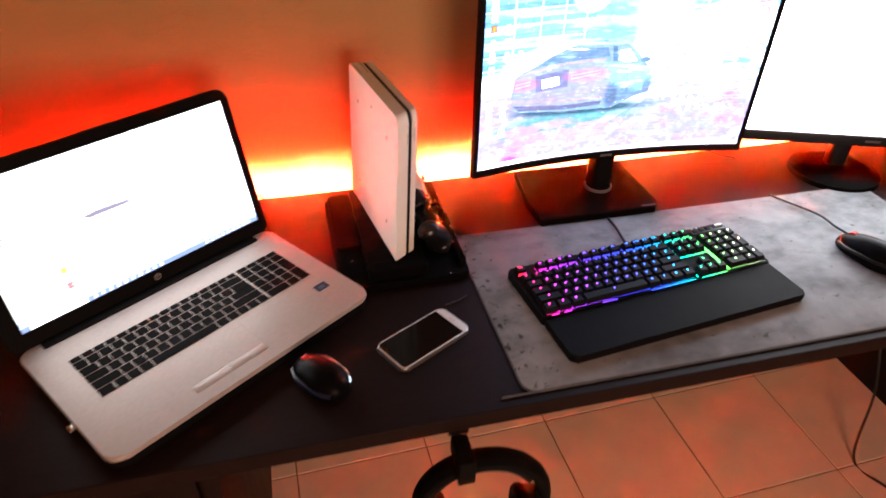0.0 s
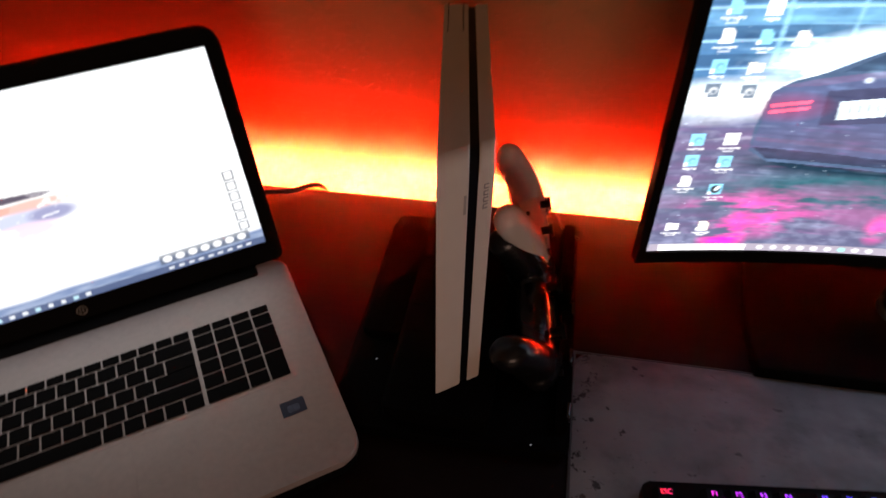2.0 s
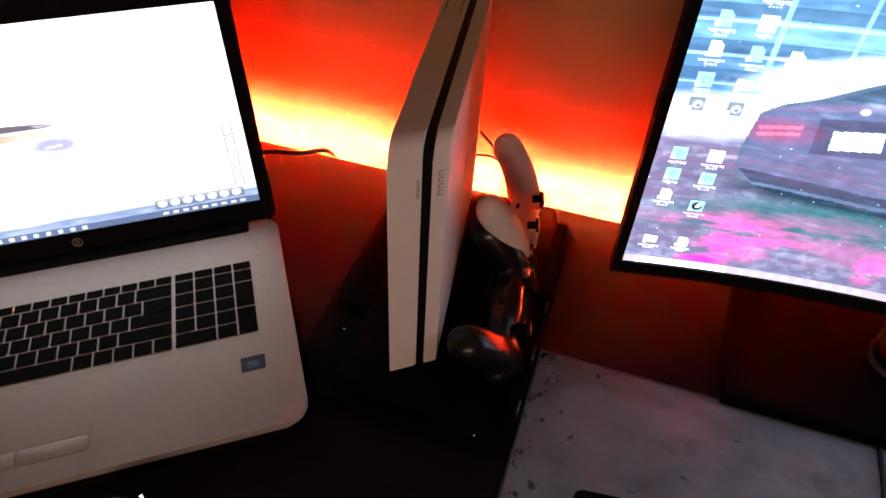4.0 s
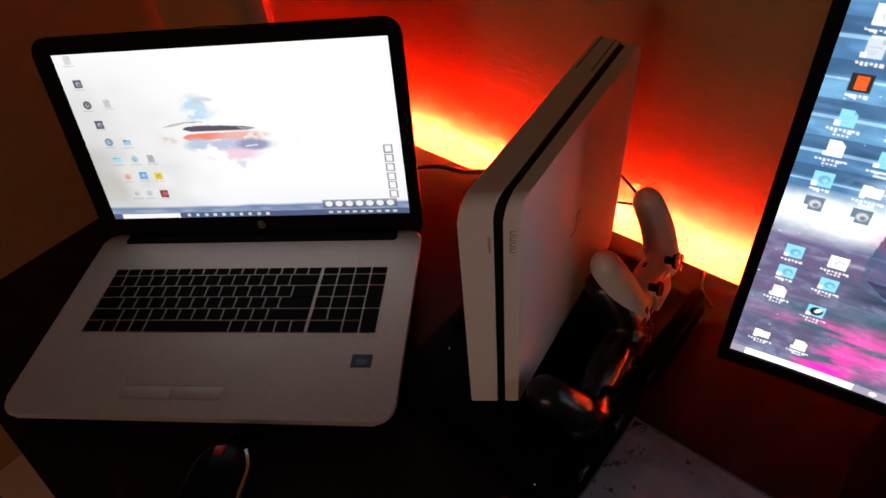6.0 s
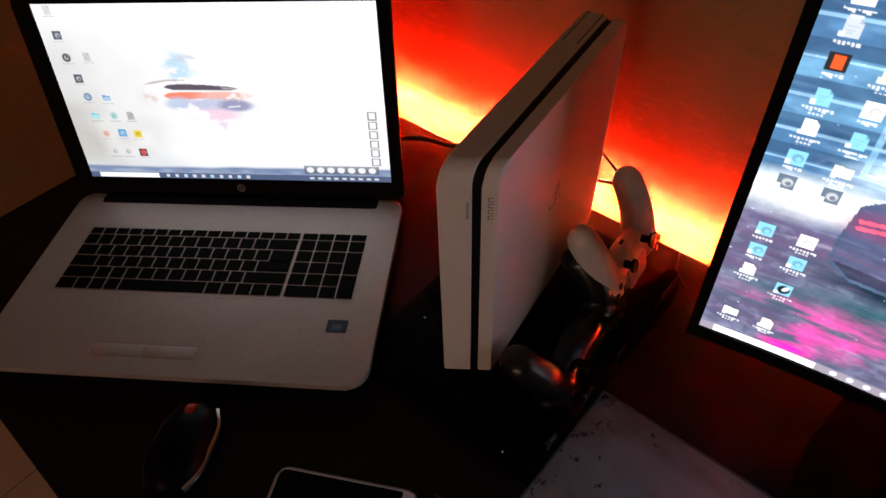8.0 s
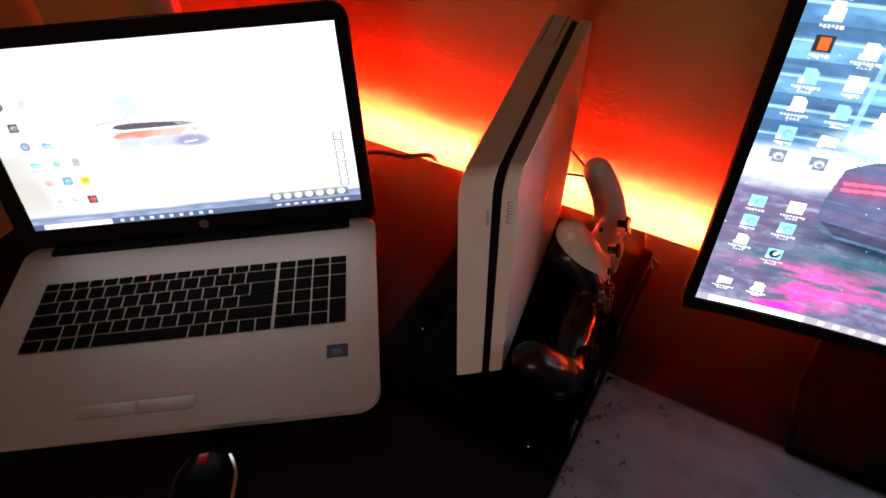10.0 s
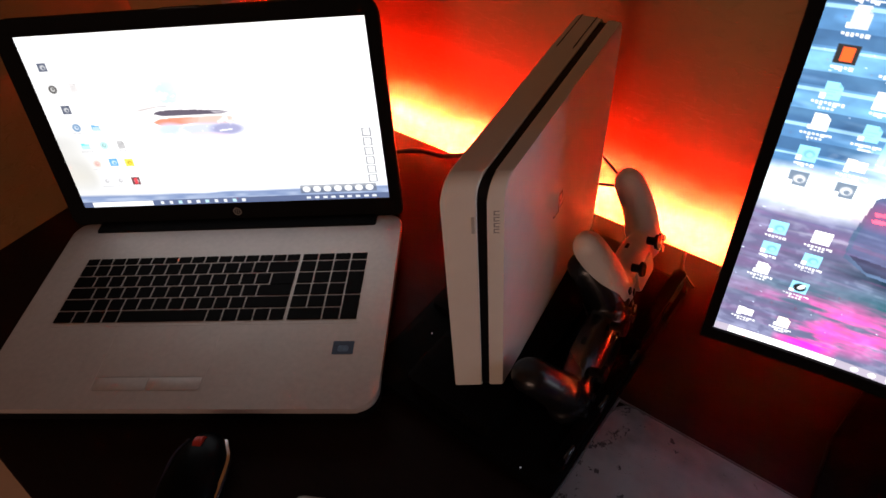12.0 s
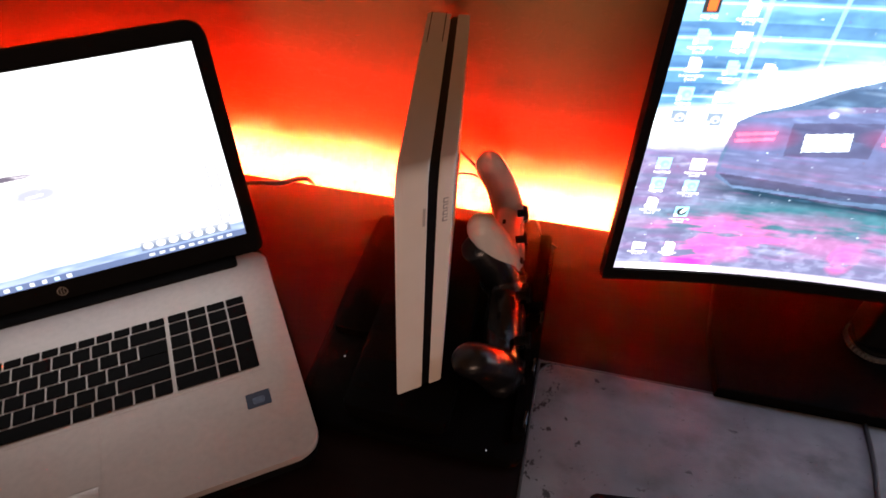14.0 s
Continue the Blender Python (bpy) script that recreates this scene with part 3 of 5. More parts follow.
    # desktop icons and bar
    W, L, N = (0.95, 0.95, 0.97), (0.25, 0.62, 0.85), (0.10, 0.14, 0.2)
    for k, (v, col) in enumerate(((0.045, W), (0.105, (0.55, 0.6, 0.68)), (0.17, (0.02, 0.02, 0.02)), (0.245, L), (0.315, W), (0.39, L), (0.455, N), (0.60, L), (0.665, L), (0.735, W), (0.90, W))):
        icon(c, 0.034, v, col)
    for k, (v, col) in enumerate(((0.175, (0.9, 0.85, 0.45)), (0.25, W), (0.32, L), (0.395, (0.9, 0.85, 0.7)), (0.46, N), (0.60, W), (0.67, L), (0.765, L), (0.90, (0.95, 0.85, 0.7)))):
        icon(c, 0.084, v, col)
    icon(c, 0.132, 0.325, W)
    c.rect(0.0235, 0.0445, 0.151, 0.189, (0.02, 0.02, 0.02))
    c.rect(0.0290, 0.0390, 0.157, 0.184, (1.0, 0.10, 0.02))
    E(0.084, 0.765, 0.008, 0.014, (0.01, 0.01, 0.012), 1, 0.2)
    E(0.086, 0.762, 0.003, 0.010, (0.8, 0.9, 0.95), 1, 0.3, 35)
    for k in range(5):
        icon(c, 0.745 + 0.034 * k, 0.665, (W, (0.1, 0.2, 0.8), W, W, W)[k], 0.015)
        icon(c, 0.745 + 0.034 * k, 0.735, (L, W, W, W, L)[k], 0.014)
        if k < 3:
            icon(c, 0.90 + 0.03 * k, 0.12, W, 0.012)
    c.rect(0, 1, 0.972, 1, (0.34, 0.30, 0.36), 0.9)
    c.rect(0.02, 0.165, 0.974, 0.998, (1, 1, 1))
    for k in range(9):
        E(0.190 + 0.022 * k, 0.986, 0.0048, 0.0085, (0.3, 0.85, 0.75) if k == 6 else (0.8, 0.8, 0.85), 1, 0.2)
    for k in range(8):
        c.rect(0.84 + 0.016 * k, 0.849 + 0.016 * k, 0.98, 0.993, (0.85, 0.85, 0.9))
    return c


def paint_picture():
    """A white desktop with a loose watercolour of a car's tail, clouds and a strip of sea."""
    c = Canvas(640, 360, (0.98, 0.985, 1.0))
    n = c.noise(7, 5, 11) * 0.6 + c.noise(18, 12, 12) * 0.4
    m = np.clip((0.42 - c.u) * 2.6, 0, 1) * np.clip(c.v * 1.3 - 0.1, 0, 1) * np.clip(n * 1.9 - 0.45, 0, 1)
    c.mix(np.clip((0.36 - c.u) * 2.6, 0, 1) * np.clip(0.10 + c.v * 1.4, 0, 1) * 0.75, (0.56, 0.555, 0.54))
    c.mix(m * 0.95, (0.44, 0.45, 0.45))
    c.mix(np.clip((0.3 - c.u) * 2, 0, 1) * np.clip((c.v - 0.45) * 2, 0, 1) * n, (0.80, 0.74, 0.62))
    c.mix(np.clip((c.v - 0.80) * 5, 0, 1) * 0.5, (0.75, 0.82, 0.93))
    k = c.layers(16, 12, 14, 5)

    def blob(u, v, ru, rv, col, al, e, lo=0.42):
        c.mix(al * np.clip((k - lo) * 7, 0, 1) * c.soft(np.hypot((c.u - u) / ru, (c.v - v) / rv) - 1, e), col)
    P, pale = c.poly, lambda col, w=0.25: tuple(x * (1 - w) + w for x in col)
    blob(0.392, 0.335, 0.040, 0.080, pale((0.30, 0.62, 0.88)), 0.9, 0.7, 0.30)
    blob(0.425, 0.285, 0.040, 0.020, pale((0.45, 0.55, 0.66)), 0.8, 0.7, 0.40)
    blob(0.440, 0.340, 0.045, 0.040, pale((0.62, 0.80, 0.92)), 0.7, 0.8, 0.48)
    blob(0.282, 0.500, 0.022, 0.035, pale((0.72, 0.45, 0.42)), 0.8, 0.7, 0.40)
    # body, roof line, rear window
    P([(0.270, 0.450), (0.320, 0.415), (0.400, 0.402), (0.560, 0.430), (0.585, 0.470), (0.570, 0.520), (0.340, 0.520), (0.275, 0.485)], (0.93, 0.93, 0.94), 0.7)
    P([(0.270, 0.428), (0.300, 0.412), (0.345, 0.400), (0.405, 0.399), (0.405, 0.405), (0.345, 0.409), (0.300, 0.424)], (0.42, 0.36, 0.36), 0.8)
    P([(0.333, 0.444), (0.345, 0.430), (0.385, 0.424), (0.460, 0.428), (0.535, 0.438), (0.567, 0.450), (0.540, 0.458), (0.460, 0.459), (0.360, 0.458)], (0.045, 0.035, 0.075), 0.95)
    P([(0.505, 0.440), (0.535, 0.444), (0.566, 0.452), (0.520, 0.452)], (0.55, 0.52, 0.58), 0.7)
    # the tail: orange, then blue and violet washes, a pink drip
    P([(0.325, 0.492), (0.345, 0.474), (0.400, 0.468), (0.470, 0.472), (0.460, 0.502), (0.400, 0.512), (0.345, 0.510)], pale((0.90, 0.13, 0.03), 0.10), 0.95)
    blob(0.510, 0.490, 0.085, 0.024, pale((0.85, 0.25, 0.16)), 0.9, 0.5, 0.28)
    blob(0.470, 0.545, 0.125, 0.038, pale((0.34, 0.40, 0.66)), 0.9, 0.6, 0.30)
    blob(0.545, 0.545, 0.050, 0.034, pale((0.16, 0.17, 0.40), 0.15), 0.9, 0.5, 0.26)
    blob(0.370, 0.535, 0.040, 0.035, pale((0.36, 0.48, 0.72)), 0.9, 0.7, 0.32)
    blob(0.470, 0.600, 0.085, 0.035, pale((0.86, 0.52, 0.72)), 0.9, 0.6, 0.30)
    blob(0.490, 0.640, 0.045, 0.030, pale((0.85, 0.58, 0.74)), 0.8, 0.7, 0.36)
    P([(0.478, 0.645), (0.512, 0.640), (0.500, 0.692)], pale((0.66, 0.52, 0.74)), 0.7)
    P([(0.520, 0.550), (0.562, 0.544), (0.560, 0.552), (0.522, 0.558)], (0.95, 0.95, 0.97), 0.8)
    c.blur(1)
    c.mix(np.clip((c.v - 0.915 + 0.012 * (c.noise(12, 4, 15) - 0.5)) * 60, 0, 1), (0.17, 0.24, 0.42))
    c.mix(np.clip((c.v - 0.93) * 60, 0, 1) * c.noise(30, 60, 16) * 0.7, (0.45, 0.52, 0.66))
    D, L, W = (0.05, 0.07, 0.12), (0.08, 0.35, 0.65), (0.72, 0.72, 0.74)
    rows = ((0.045, 0.03, W, "sheet"), (0.05, 0.16, D, "tile"), (0.055, 0.28, (0.03, 0.03, 0.03), "disc"), (0.07, 0.395, D, "tile"), (0.08, 0.50, (0.12, 0.25, 0.42), "disc"), (0.085, 0.61, (0.1, 0.62, 0.72), "folder"),
            (0.10, 0.72, (0.85, 0.55, 0.5), "disc"), (0.11, 0.83, W, "disc"), (0.12, 0.275, (0.62, 0.60, 0.60), "sheet"), (0.14, 0.505, L, "folder"), (0.145, 0.61, (0.45, 0.72, 0.72), "disc"), (0.155, 0.715, L, "tile"),
            (0.155, 0.83, W, "disc"), (0.20, 0.61, (0.45, 0.45, 0.46), "sheet"), (0.205, 0.72, (0.85, 0.65, 0.05), "tile"), (0.205, 0.835, (0.10, 0.01, 0.02), "tile"))
    for u, v, col, kind in rows:
        icon(c, u, v, col, 0.026, False, kind)
        for q in range(7):
            c.rect(u - 0.018 + 0.0052 * q, u - 0.0142 + 0.0052 * q, v + 0.030, v + 0.0365, (0.30, 0.30, 0.35), 0.5)
    c.poly([(0.199, 0.820), (0.211, 0.815), (0.211, 0.852), (0.199, 0.857)], (0.75, 0.04, 0.06), 0.9)
    for v in (0.60, 0.655, 0.71, 0.765, 0.82, 0.875):
        c.rect(0.945, 0.972, v - 0.024, v + 0.024, (0.12, 0.13, 0.16), 0.8)
        c.rect(0.9485, 0.9685, v - 0.018, v + 0.018, (0.95, 0.95, 0.97))
    c.rect(0.725, 0.965, 0.905, 0.955, (0.10, 0.12, 0.16), 0.75)
    for q in range(7):
        c.ellipse(0.745 + 0.033 * q, 0.93, 0.012, 0.018, (0.92, 0.92, 0.95), 0.95, 0.2)
    c.rect(0, 1, 0.965, 1, (0.07, 0.10, 0.20), 0.92)
    c.rect(0.03, 0.235, 0.968, 0.998, (0.95, 0.95, 0.96))
    for q in range(10):
        c.rect(0.26 + 0.03 * q, 0.272 + 0.03 * q, 0.973, 0.992, (0.5, 0.75, 0.85) if q % 3 == 2 else (0.75, 0.78, 0.82), 0.9)
    for q in range(9):
        c.rect(0.74 + 0.026 * q, 0.754 + 0.026 * q, 0.975, 0.990, (0.8, 0.82, 0.86), 0.8)
    return c


def page_picture():
    """A nearly blank white page with a thin coloured line and a bar at the bottom."""
    c = Canvas(160, 90, (2.3, 2.35, 2.5))
    c.ellipse(0.33, 0.62, 0.09, 0.016, (0.45, 0.30, 0.35), 0.8, 0.6, 2)
    c.ellipse(0.42, 0.70, 0.05, 0.012, (0.85, 0.25, 0.30), 0.7, 0.6, 4)
    c.rect(0, 1, 0.955, 1, (0.75, 0.72, 0.82), 0.8)
    for q in range(8):
        c.rect(0.10 + 0.05 * q, 0.12 + 0.05 * q, 0.965, 0.985, (1, 1, 1))
    return c


def screen_mesh(name, canvas, place, gain=1.0):
    """The display's surface as a fine sheet that carries the picture; place maps (u, v) to the sheet."""
    w, h = canvas.w, canvas.h
    verts = [place(i / (w - 1), j / (h - 1)) for j in range(h) for i in range(w)]
    faces = [(j * w + i, (j + 1) * w + i, (j + 1) * w + i + 1, j * w + i + 1) for j in range(h - 1) for i in range(w - 1)]
    me = bpy.data.meshes.new(name)
    me.from_pydata(verts, [], faces)
    at = me.color_attributes.new("picture", "FLOAT_COLOR", "POINT")
    rgba = np.ones((h * w, 4), np.float32)
    rgba[:, :3] = np.clip(canvas.a.reshape(-1, 3) * gain, 0, 4)
    at.data.foreach_set("color", rgba.ravel())
    me.materials.append(M_SCREEN)
    return me


# ---- the room ----
X0, X1, Y0, H = -1.12, 2.70, -3.0, 2.5
YW = 0.035
TILE, GAP = 0.338, 0.0035
floor = tagged(new("floor", finish(box(B(), X0, X1, Y0, YW, -0.05, -0.004), "floor", M_GROUT, False)), "floor of square salmon ceramic tiles with dark grout", "floor", kind="structure")
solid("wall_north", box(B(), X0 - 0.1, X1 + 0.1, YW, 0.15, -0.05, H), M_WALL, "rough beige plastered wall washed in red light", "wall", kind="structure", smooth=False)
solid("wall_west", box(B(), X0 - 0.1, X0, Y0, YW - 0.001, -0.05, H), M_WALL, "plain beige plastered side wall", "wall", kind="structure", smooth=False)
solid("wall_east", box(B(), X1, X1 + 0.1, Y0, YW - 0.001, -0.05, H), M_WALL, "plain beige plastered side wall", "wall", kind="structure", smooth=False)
bm = B()
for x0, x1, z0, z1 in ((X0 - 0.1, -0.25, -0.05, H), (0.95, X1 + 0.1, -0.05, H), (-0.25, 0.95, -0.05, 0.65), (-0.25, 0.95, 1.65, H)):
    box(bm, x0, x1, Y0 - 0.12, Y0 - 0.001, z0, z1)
solid("wall_south", bm, M_WALL, "plain beige plastered wall, out of view, with an added window opening", "wall", kind="structure", smooth=False)
# unseen window, added with its wall opening as a setting for the fill lamp
added_win = thing("added_window_1", pose(0.35, Y0 - 0.06, 1.15), "small unseen curtained window added behind the fill lamp", "window", kind="structure")
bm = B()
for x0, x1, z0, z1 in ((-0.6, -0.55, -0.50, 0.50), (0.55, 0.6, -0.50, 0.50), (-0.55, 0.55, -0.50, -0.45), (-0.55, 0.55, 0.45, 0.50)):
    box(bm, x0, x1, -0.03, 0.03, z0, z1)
part("added_window_frame", bm, M_TRIM, added_win)
part("added_curtain", box(B(), -0.55, 0.55, -0.004, 0.0, -0.45, 0.45), M_CURTAIN, added_win)
solid("ceiling", box(B(), X0 - 0.1, X1 + 0.1, Y0 - 0.12, 0.15, H, H + 0.1), M_CEIL, "plain pale painted ceiling", "ceiling", kind="structure", smooth=False)
# upright trim on the wall just past the end of the desk
bm = box(B(), -0.744, -0.688, YW - 0.014, YW - 0.0005, 0.0, 2.1, 0.003)
solid("trim", bm, M_TRIM, "narrow upright painted trim strip on the wall", "trim", kind="structure")
bm = box(B(), X0, X1, YW - 0.012, YW - 0.0006, 0.0, 0.075, 0.003)
solid("baseboard", bm, M_TILE, "low salmon tile skirting along the wall", "baseboard", kind="structure")

# ---- the desk ----
DX0, DX1, DY0, DY1 = -0.636, 1.445, -0.615, 0.0
desk = thing("desk", pose(0, 0, 0), "long black laminate desk standing against the wall", "desk")
part("tabletop", box(B(), DX0, DX1, DY0, DY1 - 0.0035, DESK - 0.028, DESK, 0.003), M_DESK, desk)
# two unseen lips added to cut off the strip's light above and below
part("added_baffle_lip", box(B(), DX0, DX1, DY1 - 0.0065, DY1, DESK - 0.0078, DESK - 0.0003), M_DESK, desk)
part("added_baffle_lip", box(B(), DX0, DX1, DY1 - 0.0065, DY1 + 0.006, DESK - 0.0275, DESK - 0.0225), M_DESK, desk)
part("side_panel", box(B(), 1.412, 1.440, DY0 + 0.03, DY1 - 0.03, 0.0, DESK - 0.028, 0.002), M_DESK, desk)
part("side_panel", box(B(), DX0 + 0.005, DX0 + 0.033, DY0 + 0.03, DY1 - 0.03, 0.0, DESK - 0.028, 0.002), M_DESK, desk)
part("side_panel", box(B(), -0.325, -0.300, DY0 + 0.05, DY1 - 0.03, 0.0, DESK - 0.028, 0.002), M_DESK, desk)
for k in range(3):
    z0 = 0.02 + 0.232 * k
    part("drawer_front", box(B(), DX0 + 0.035, -0.327, DY0 + 0.045, DY0 + 0.063, z0, z0 + 0.228, 0.002), M_DESK, desk, "plain black drawer front")

# the lit strip along the back edge of the tabletop
strip = thing("led_strip", pose(0, 0, DESK), "glowing red-orange light strip fixed along the desk's back edge", "light strip")
# the row is made taller on the laptop side to throw its glow higher
part("red_row", box(B(), DX0 + 0.01, -0.10, -0.0033, -0.0011, -0.0220, -0.0112), M_LED, strip, "row of deep red diodes", smooth=False)
part("red_row", box(B(), -0.098, DX1 - 0.02, -0.0033, -0.0011, -0.0162, -0.0112), M_LED, strip, "row of deep red diodes", smooth=False)
# amber glow added to the red strip for the white-hot band above the desk
part("added_amber_glow", box(B(), DX0 + 0.01, DX1 - 0.02, -0.0033, -0.0011, -0.0106, -0.0094), M_AMBER, strip, "thin amber glow added to whiten the wall beside the strip", smooth=False)


# ---- laptop ----
def laptop():
    lap = thing("laptop", pose(-0.056, -0.362, DESK, 0, 0, 35.4), "open silver laptop with a black lid frame and lit white screen", "laptop")
    part("base", slab(B(), outline(-0.420, 0.0005, -0.0045, 0.262, (0.02, 0.02, 0.016, 0.016)), 0.0165, 0.0245, 0.003, 3), M_SILVER, lap)
    part("underside", slab(B(), outline(-0.4185, -0.001, -0.003, 0.2605, (0.02, 0.02, 0.016, 0.016)), 0.002, 0.0170, 0.003, 2), M_MATTE, lap, "black bottom shell")
    for u, v in ((-0.38, 0.03), (-0.036, 0.03), (-0.38, 0.23), (-0.036, 0.23)):
        part("foot", cyl(B(), (u, v, 0), (u, v, 0.003), 0.008), M_MATTE, lap, "black rubber foot")
    part("hinge", box(B(), -0.389, -0.030, 0.243, 0.2695, 0.014, 0.0275, 0.004), M_MATTE, lap, "long black hinge bar")
    # shallow dished bed under the keys
    kb = part("keyboard", slab(B(), outline(-0.3825, -0.028, 0.0965, 0.2035, (0.006,) * 4), 0.0243, 0.0247), M_SILVER, lap)

    def key(x0, x1, y0, y1):
        part("key", box(B(), x0 + 0.0009, x1 - 0.0009, y0 + 0.0009, y1 - 0.0009, 0.0246, 0.0259, 0.0006, 1), M_LAPKEY, kb)
    u0, u1, n0 = -0.378, -0.1128, -0.1108
    unit, rowh = (u1 - u0) / 15, 0.0172
    v0 = 0.1010
    layout = ((1.25, 1, 1, 1, 5.75, 1, 1, 1, 1, 1), (2.2, 1, 1, 1, 1, 1, 1, 1, 1, 1, 1, 2.8), (1.75, 1, 1, 1, 1, 1, 1, 1, 1, 1, 1, 1, 2.25),
              (1.4, 1, 1, 1, 1, 1, 1, 1, 1, 1, 1, 1, 1, 1.6), (1, 1, 1, 1, 1, 1, 1, 1, 1, 1, 1, 1, 1, 2))
    for r, ks in enumerate(layout):
        u = u0
        for w in ks:
            s = 15 / sum(ks)
            if (r, w) in ((2, 2.25), (3, 1.6)):
                break
            key(u, u + w * unit * s, v0 + r * rowh, v0 + (r + 1) * rowh)
            u += w * unit * s
    # the return key fills two rows and steps back in the lower one
    key(u1 - 1.6 * unit, u1, v0 + 3 * rowh - 0.0018, v0 + 4 * rowh)
    key(u1 - 2.25 * unit, u1, v0 + 2 * rowh, v0 + 3 * rowh)
    for k in range(16):
        key(u0 + k * 15 / 16 * unit, u0 + (k + 1) * 15 / 16 * unit, v0 + 5 * rowh, 0.1985)
    nw = (-0.033 - n0) / 4
    for k in range(4):
        key(n0 + k * nw, n0 + (k + 1) * nw, v0 + 5 * rowh, 0.1985)
        if k < 3:
            for r in (1, 2, 3, 4):
                key(n0 + k * nw, n0 + (k + 1) * nw, v0 + r * rowh, v0 + (r + 1) * rowh)
    key(n0, n0 + 2 * nw, v0, v0 + rowh)
    key(n0 + 2 * nw, n0 + 3 * nw, v0, v0 + rowh)
    key(n0 + 3 * nw, n0 + 4 * nw, v0, v0 + 2 * rowh)
    key(n0 + 3 * nw, n0 + 4 * nw, v0 + 2 * rowh, v0 + 4 * rowh)
    key(n0 + 3 * nw, n0 + 4 * nw, v0 + 4 * rowh, v0 + 5 * rowh)
    part("key_light", box(B(), -0.2625, -0.2612, 0.192, 0.1932, 0.0259, 0.0261), M_ORANGELED, kb, "tiny orange key light")
    # touchpad: a level plate with two long buttons under it
    part("touchpad", slab(B(), outline(-0.293, -0.181, 0.0325, 0.088, (0.002, 0.002, 0.004, 0.004)), 0.0240, 0.02462), M_SILVER, lap)
    for a, b in ((-0.293, -0.2375), (-0.2365, -0.181)):
        part("button_gap", slab(B(), outline(a - 0.0007, b + 0.0007, 0.0158, 0.0319, (0.0035,) * 4), 0.0243, 0.02467), M_GREY, lap, "fine dark gap round the button")
        part("touchpad_button", slab(B(), outline(a, b, 0.0165, 0.0312, (0.003, 0.003, 0.001, 0.001)), 0.0243, 0.0249, 0.0003, 2), M_SILVER, lap)
    part("sticker", slab(B(), outline(-0.053, -0.031, 0.0575, 0.0735, (0.001,) * 4), 0.0245, 0.0248), M_STICKER, lap, "small blue square sticker", smooth=False)
    for u in (-0.2960, -0.1785):
        part("touchpad_crease", box(B(), u - 0.0005, u + 0.0005, 0.016, 0.090, 0.0243, 0.02475), M_SILVER, lap)
    part("sticker_mark", slab(B(), outline(-0.0475, -0.0365, 0.0605, 0.0680, (0.002,) * 4), 0.0247, 0.02495), M_STICKERMARK, lap, "pale blue mark on the sticker", smooth=False)
    part("side_plug", box(B(), -0.428, -0.418, 0.088, 0.100, 0.008, 0.015, 0.001), M_CHROME, lap, "bright metal plug in the side")
    # the lid stands 13.5 degrees past upright
    lid = part("lid", slab(B(), outline(-0.424, 0.002, 0.0, 0.2545, (0.008, 0.008, 0.018, 0.018)), 0.0, 0.0075, 0.002, 2), M_MATTE, lap, "black lid with a wide frame")
    lid.matrix_local = pose(0, 0.2595, 0.025, 90 - 13.5, 0, 0) @ Matrix.Diagonal((1, 1, -1, 1))
    sc = new("screen", screen_mesh("screen", paint_picture(), lambda u, v: (-0.4005 + 0.3880 * u, 0.2360 - 0.2110 * v, -0.0006), 1.0))
    sc.parent = lid
    sc["label"] = "lit screen with a white watercolour desktop picture"
    rim = B()
    for a, b, c, d in ((-0.4025, -0.4007, 0.0232, 0.2380), (-0.0123, -0.0105, 0.0232, 0.2380), (-0.4007, -0.0123, 0.2362, 0.2380), (-0.4007, -0.0123, 0.0232, 0.0248)):
        box(rim, a, b, c, d, -0.0012, 0.0002)
    part("screen_rim", rim, M_MATTE, lid)
    bm = B()
    tube(bm, [(-0.205 + 0.0046 * math.cos(radians(a)), 0.0125 + 0.0046 * math.sin(radians(a)), -0.0003) for a in range(0, 361, 15)], 0.0006, 6, 1)
    box(bm, -0.2068, -0.2060, 0.0098, 0.0152, -0.0006, 0.0)
    box(bm, -0.2042, -0.2034, 0.0098, 0.0152, -0.0006, 0.0)
    part("round_mark", bm, M_GREY, lid, "small grey round maker's mark")
    part("camera_bump", slab(B(), outline(-0.228, -0.186, 0.2525, 0.2555, (0.0, 0.0, 0.002, 0.002)), 0.0, 0.007), M_BEZEL, lid)
    return lap


laptop()


# ---- games console on its cooling stand ----
CONSOLE = pose(-0.0025, -0.3065, 0.7830, 0, 0, 8.85) @ pose(0, 0, 0, 0, 2.05, 0)


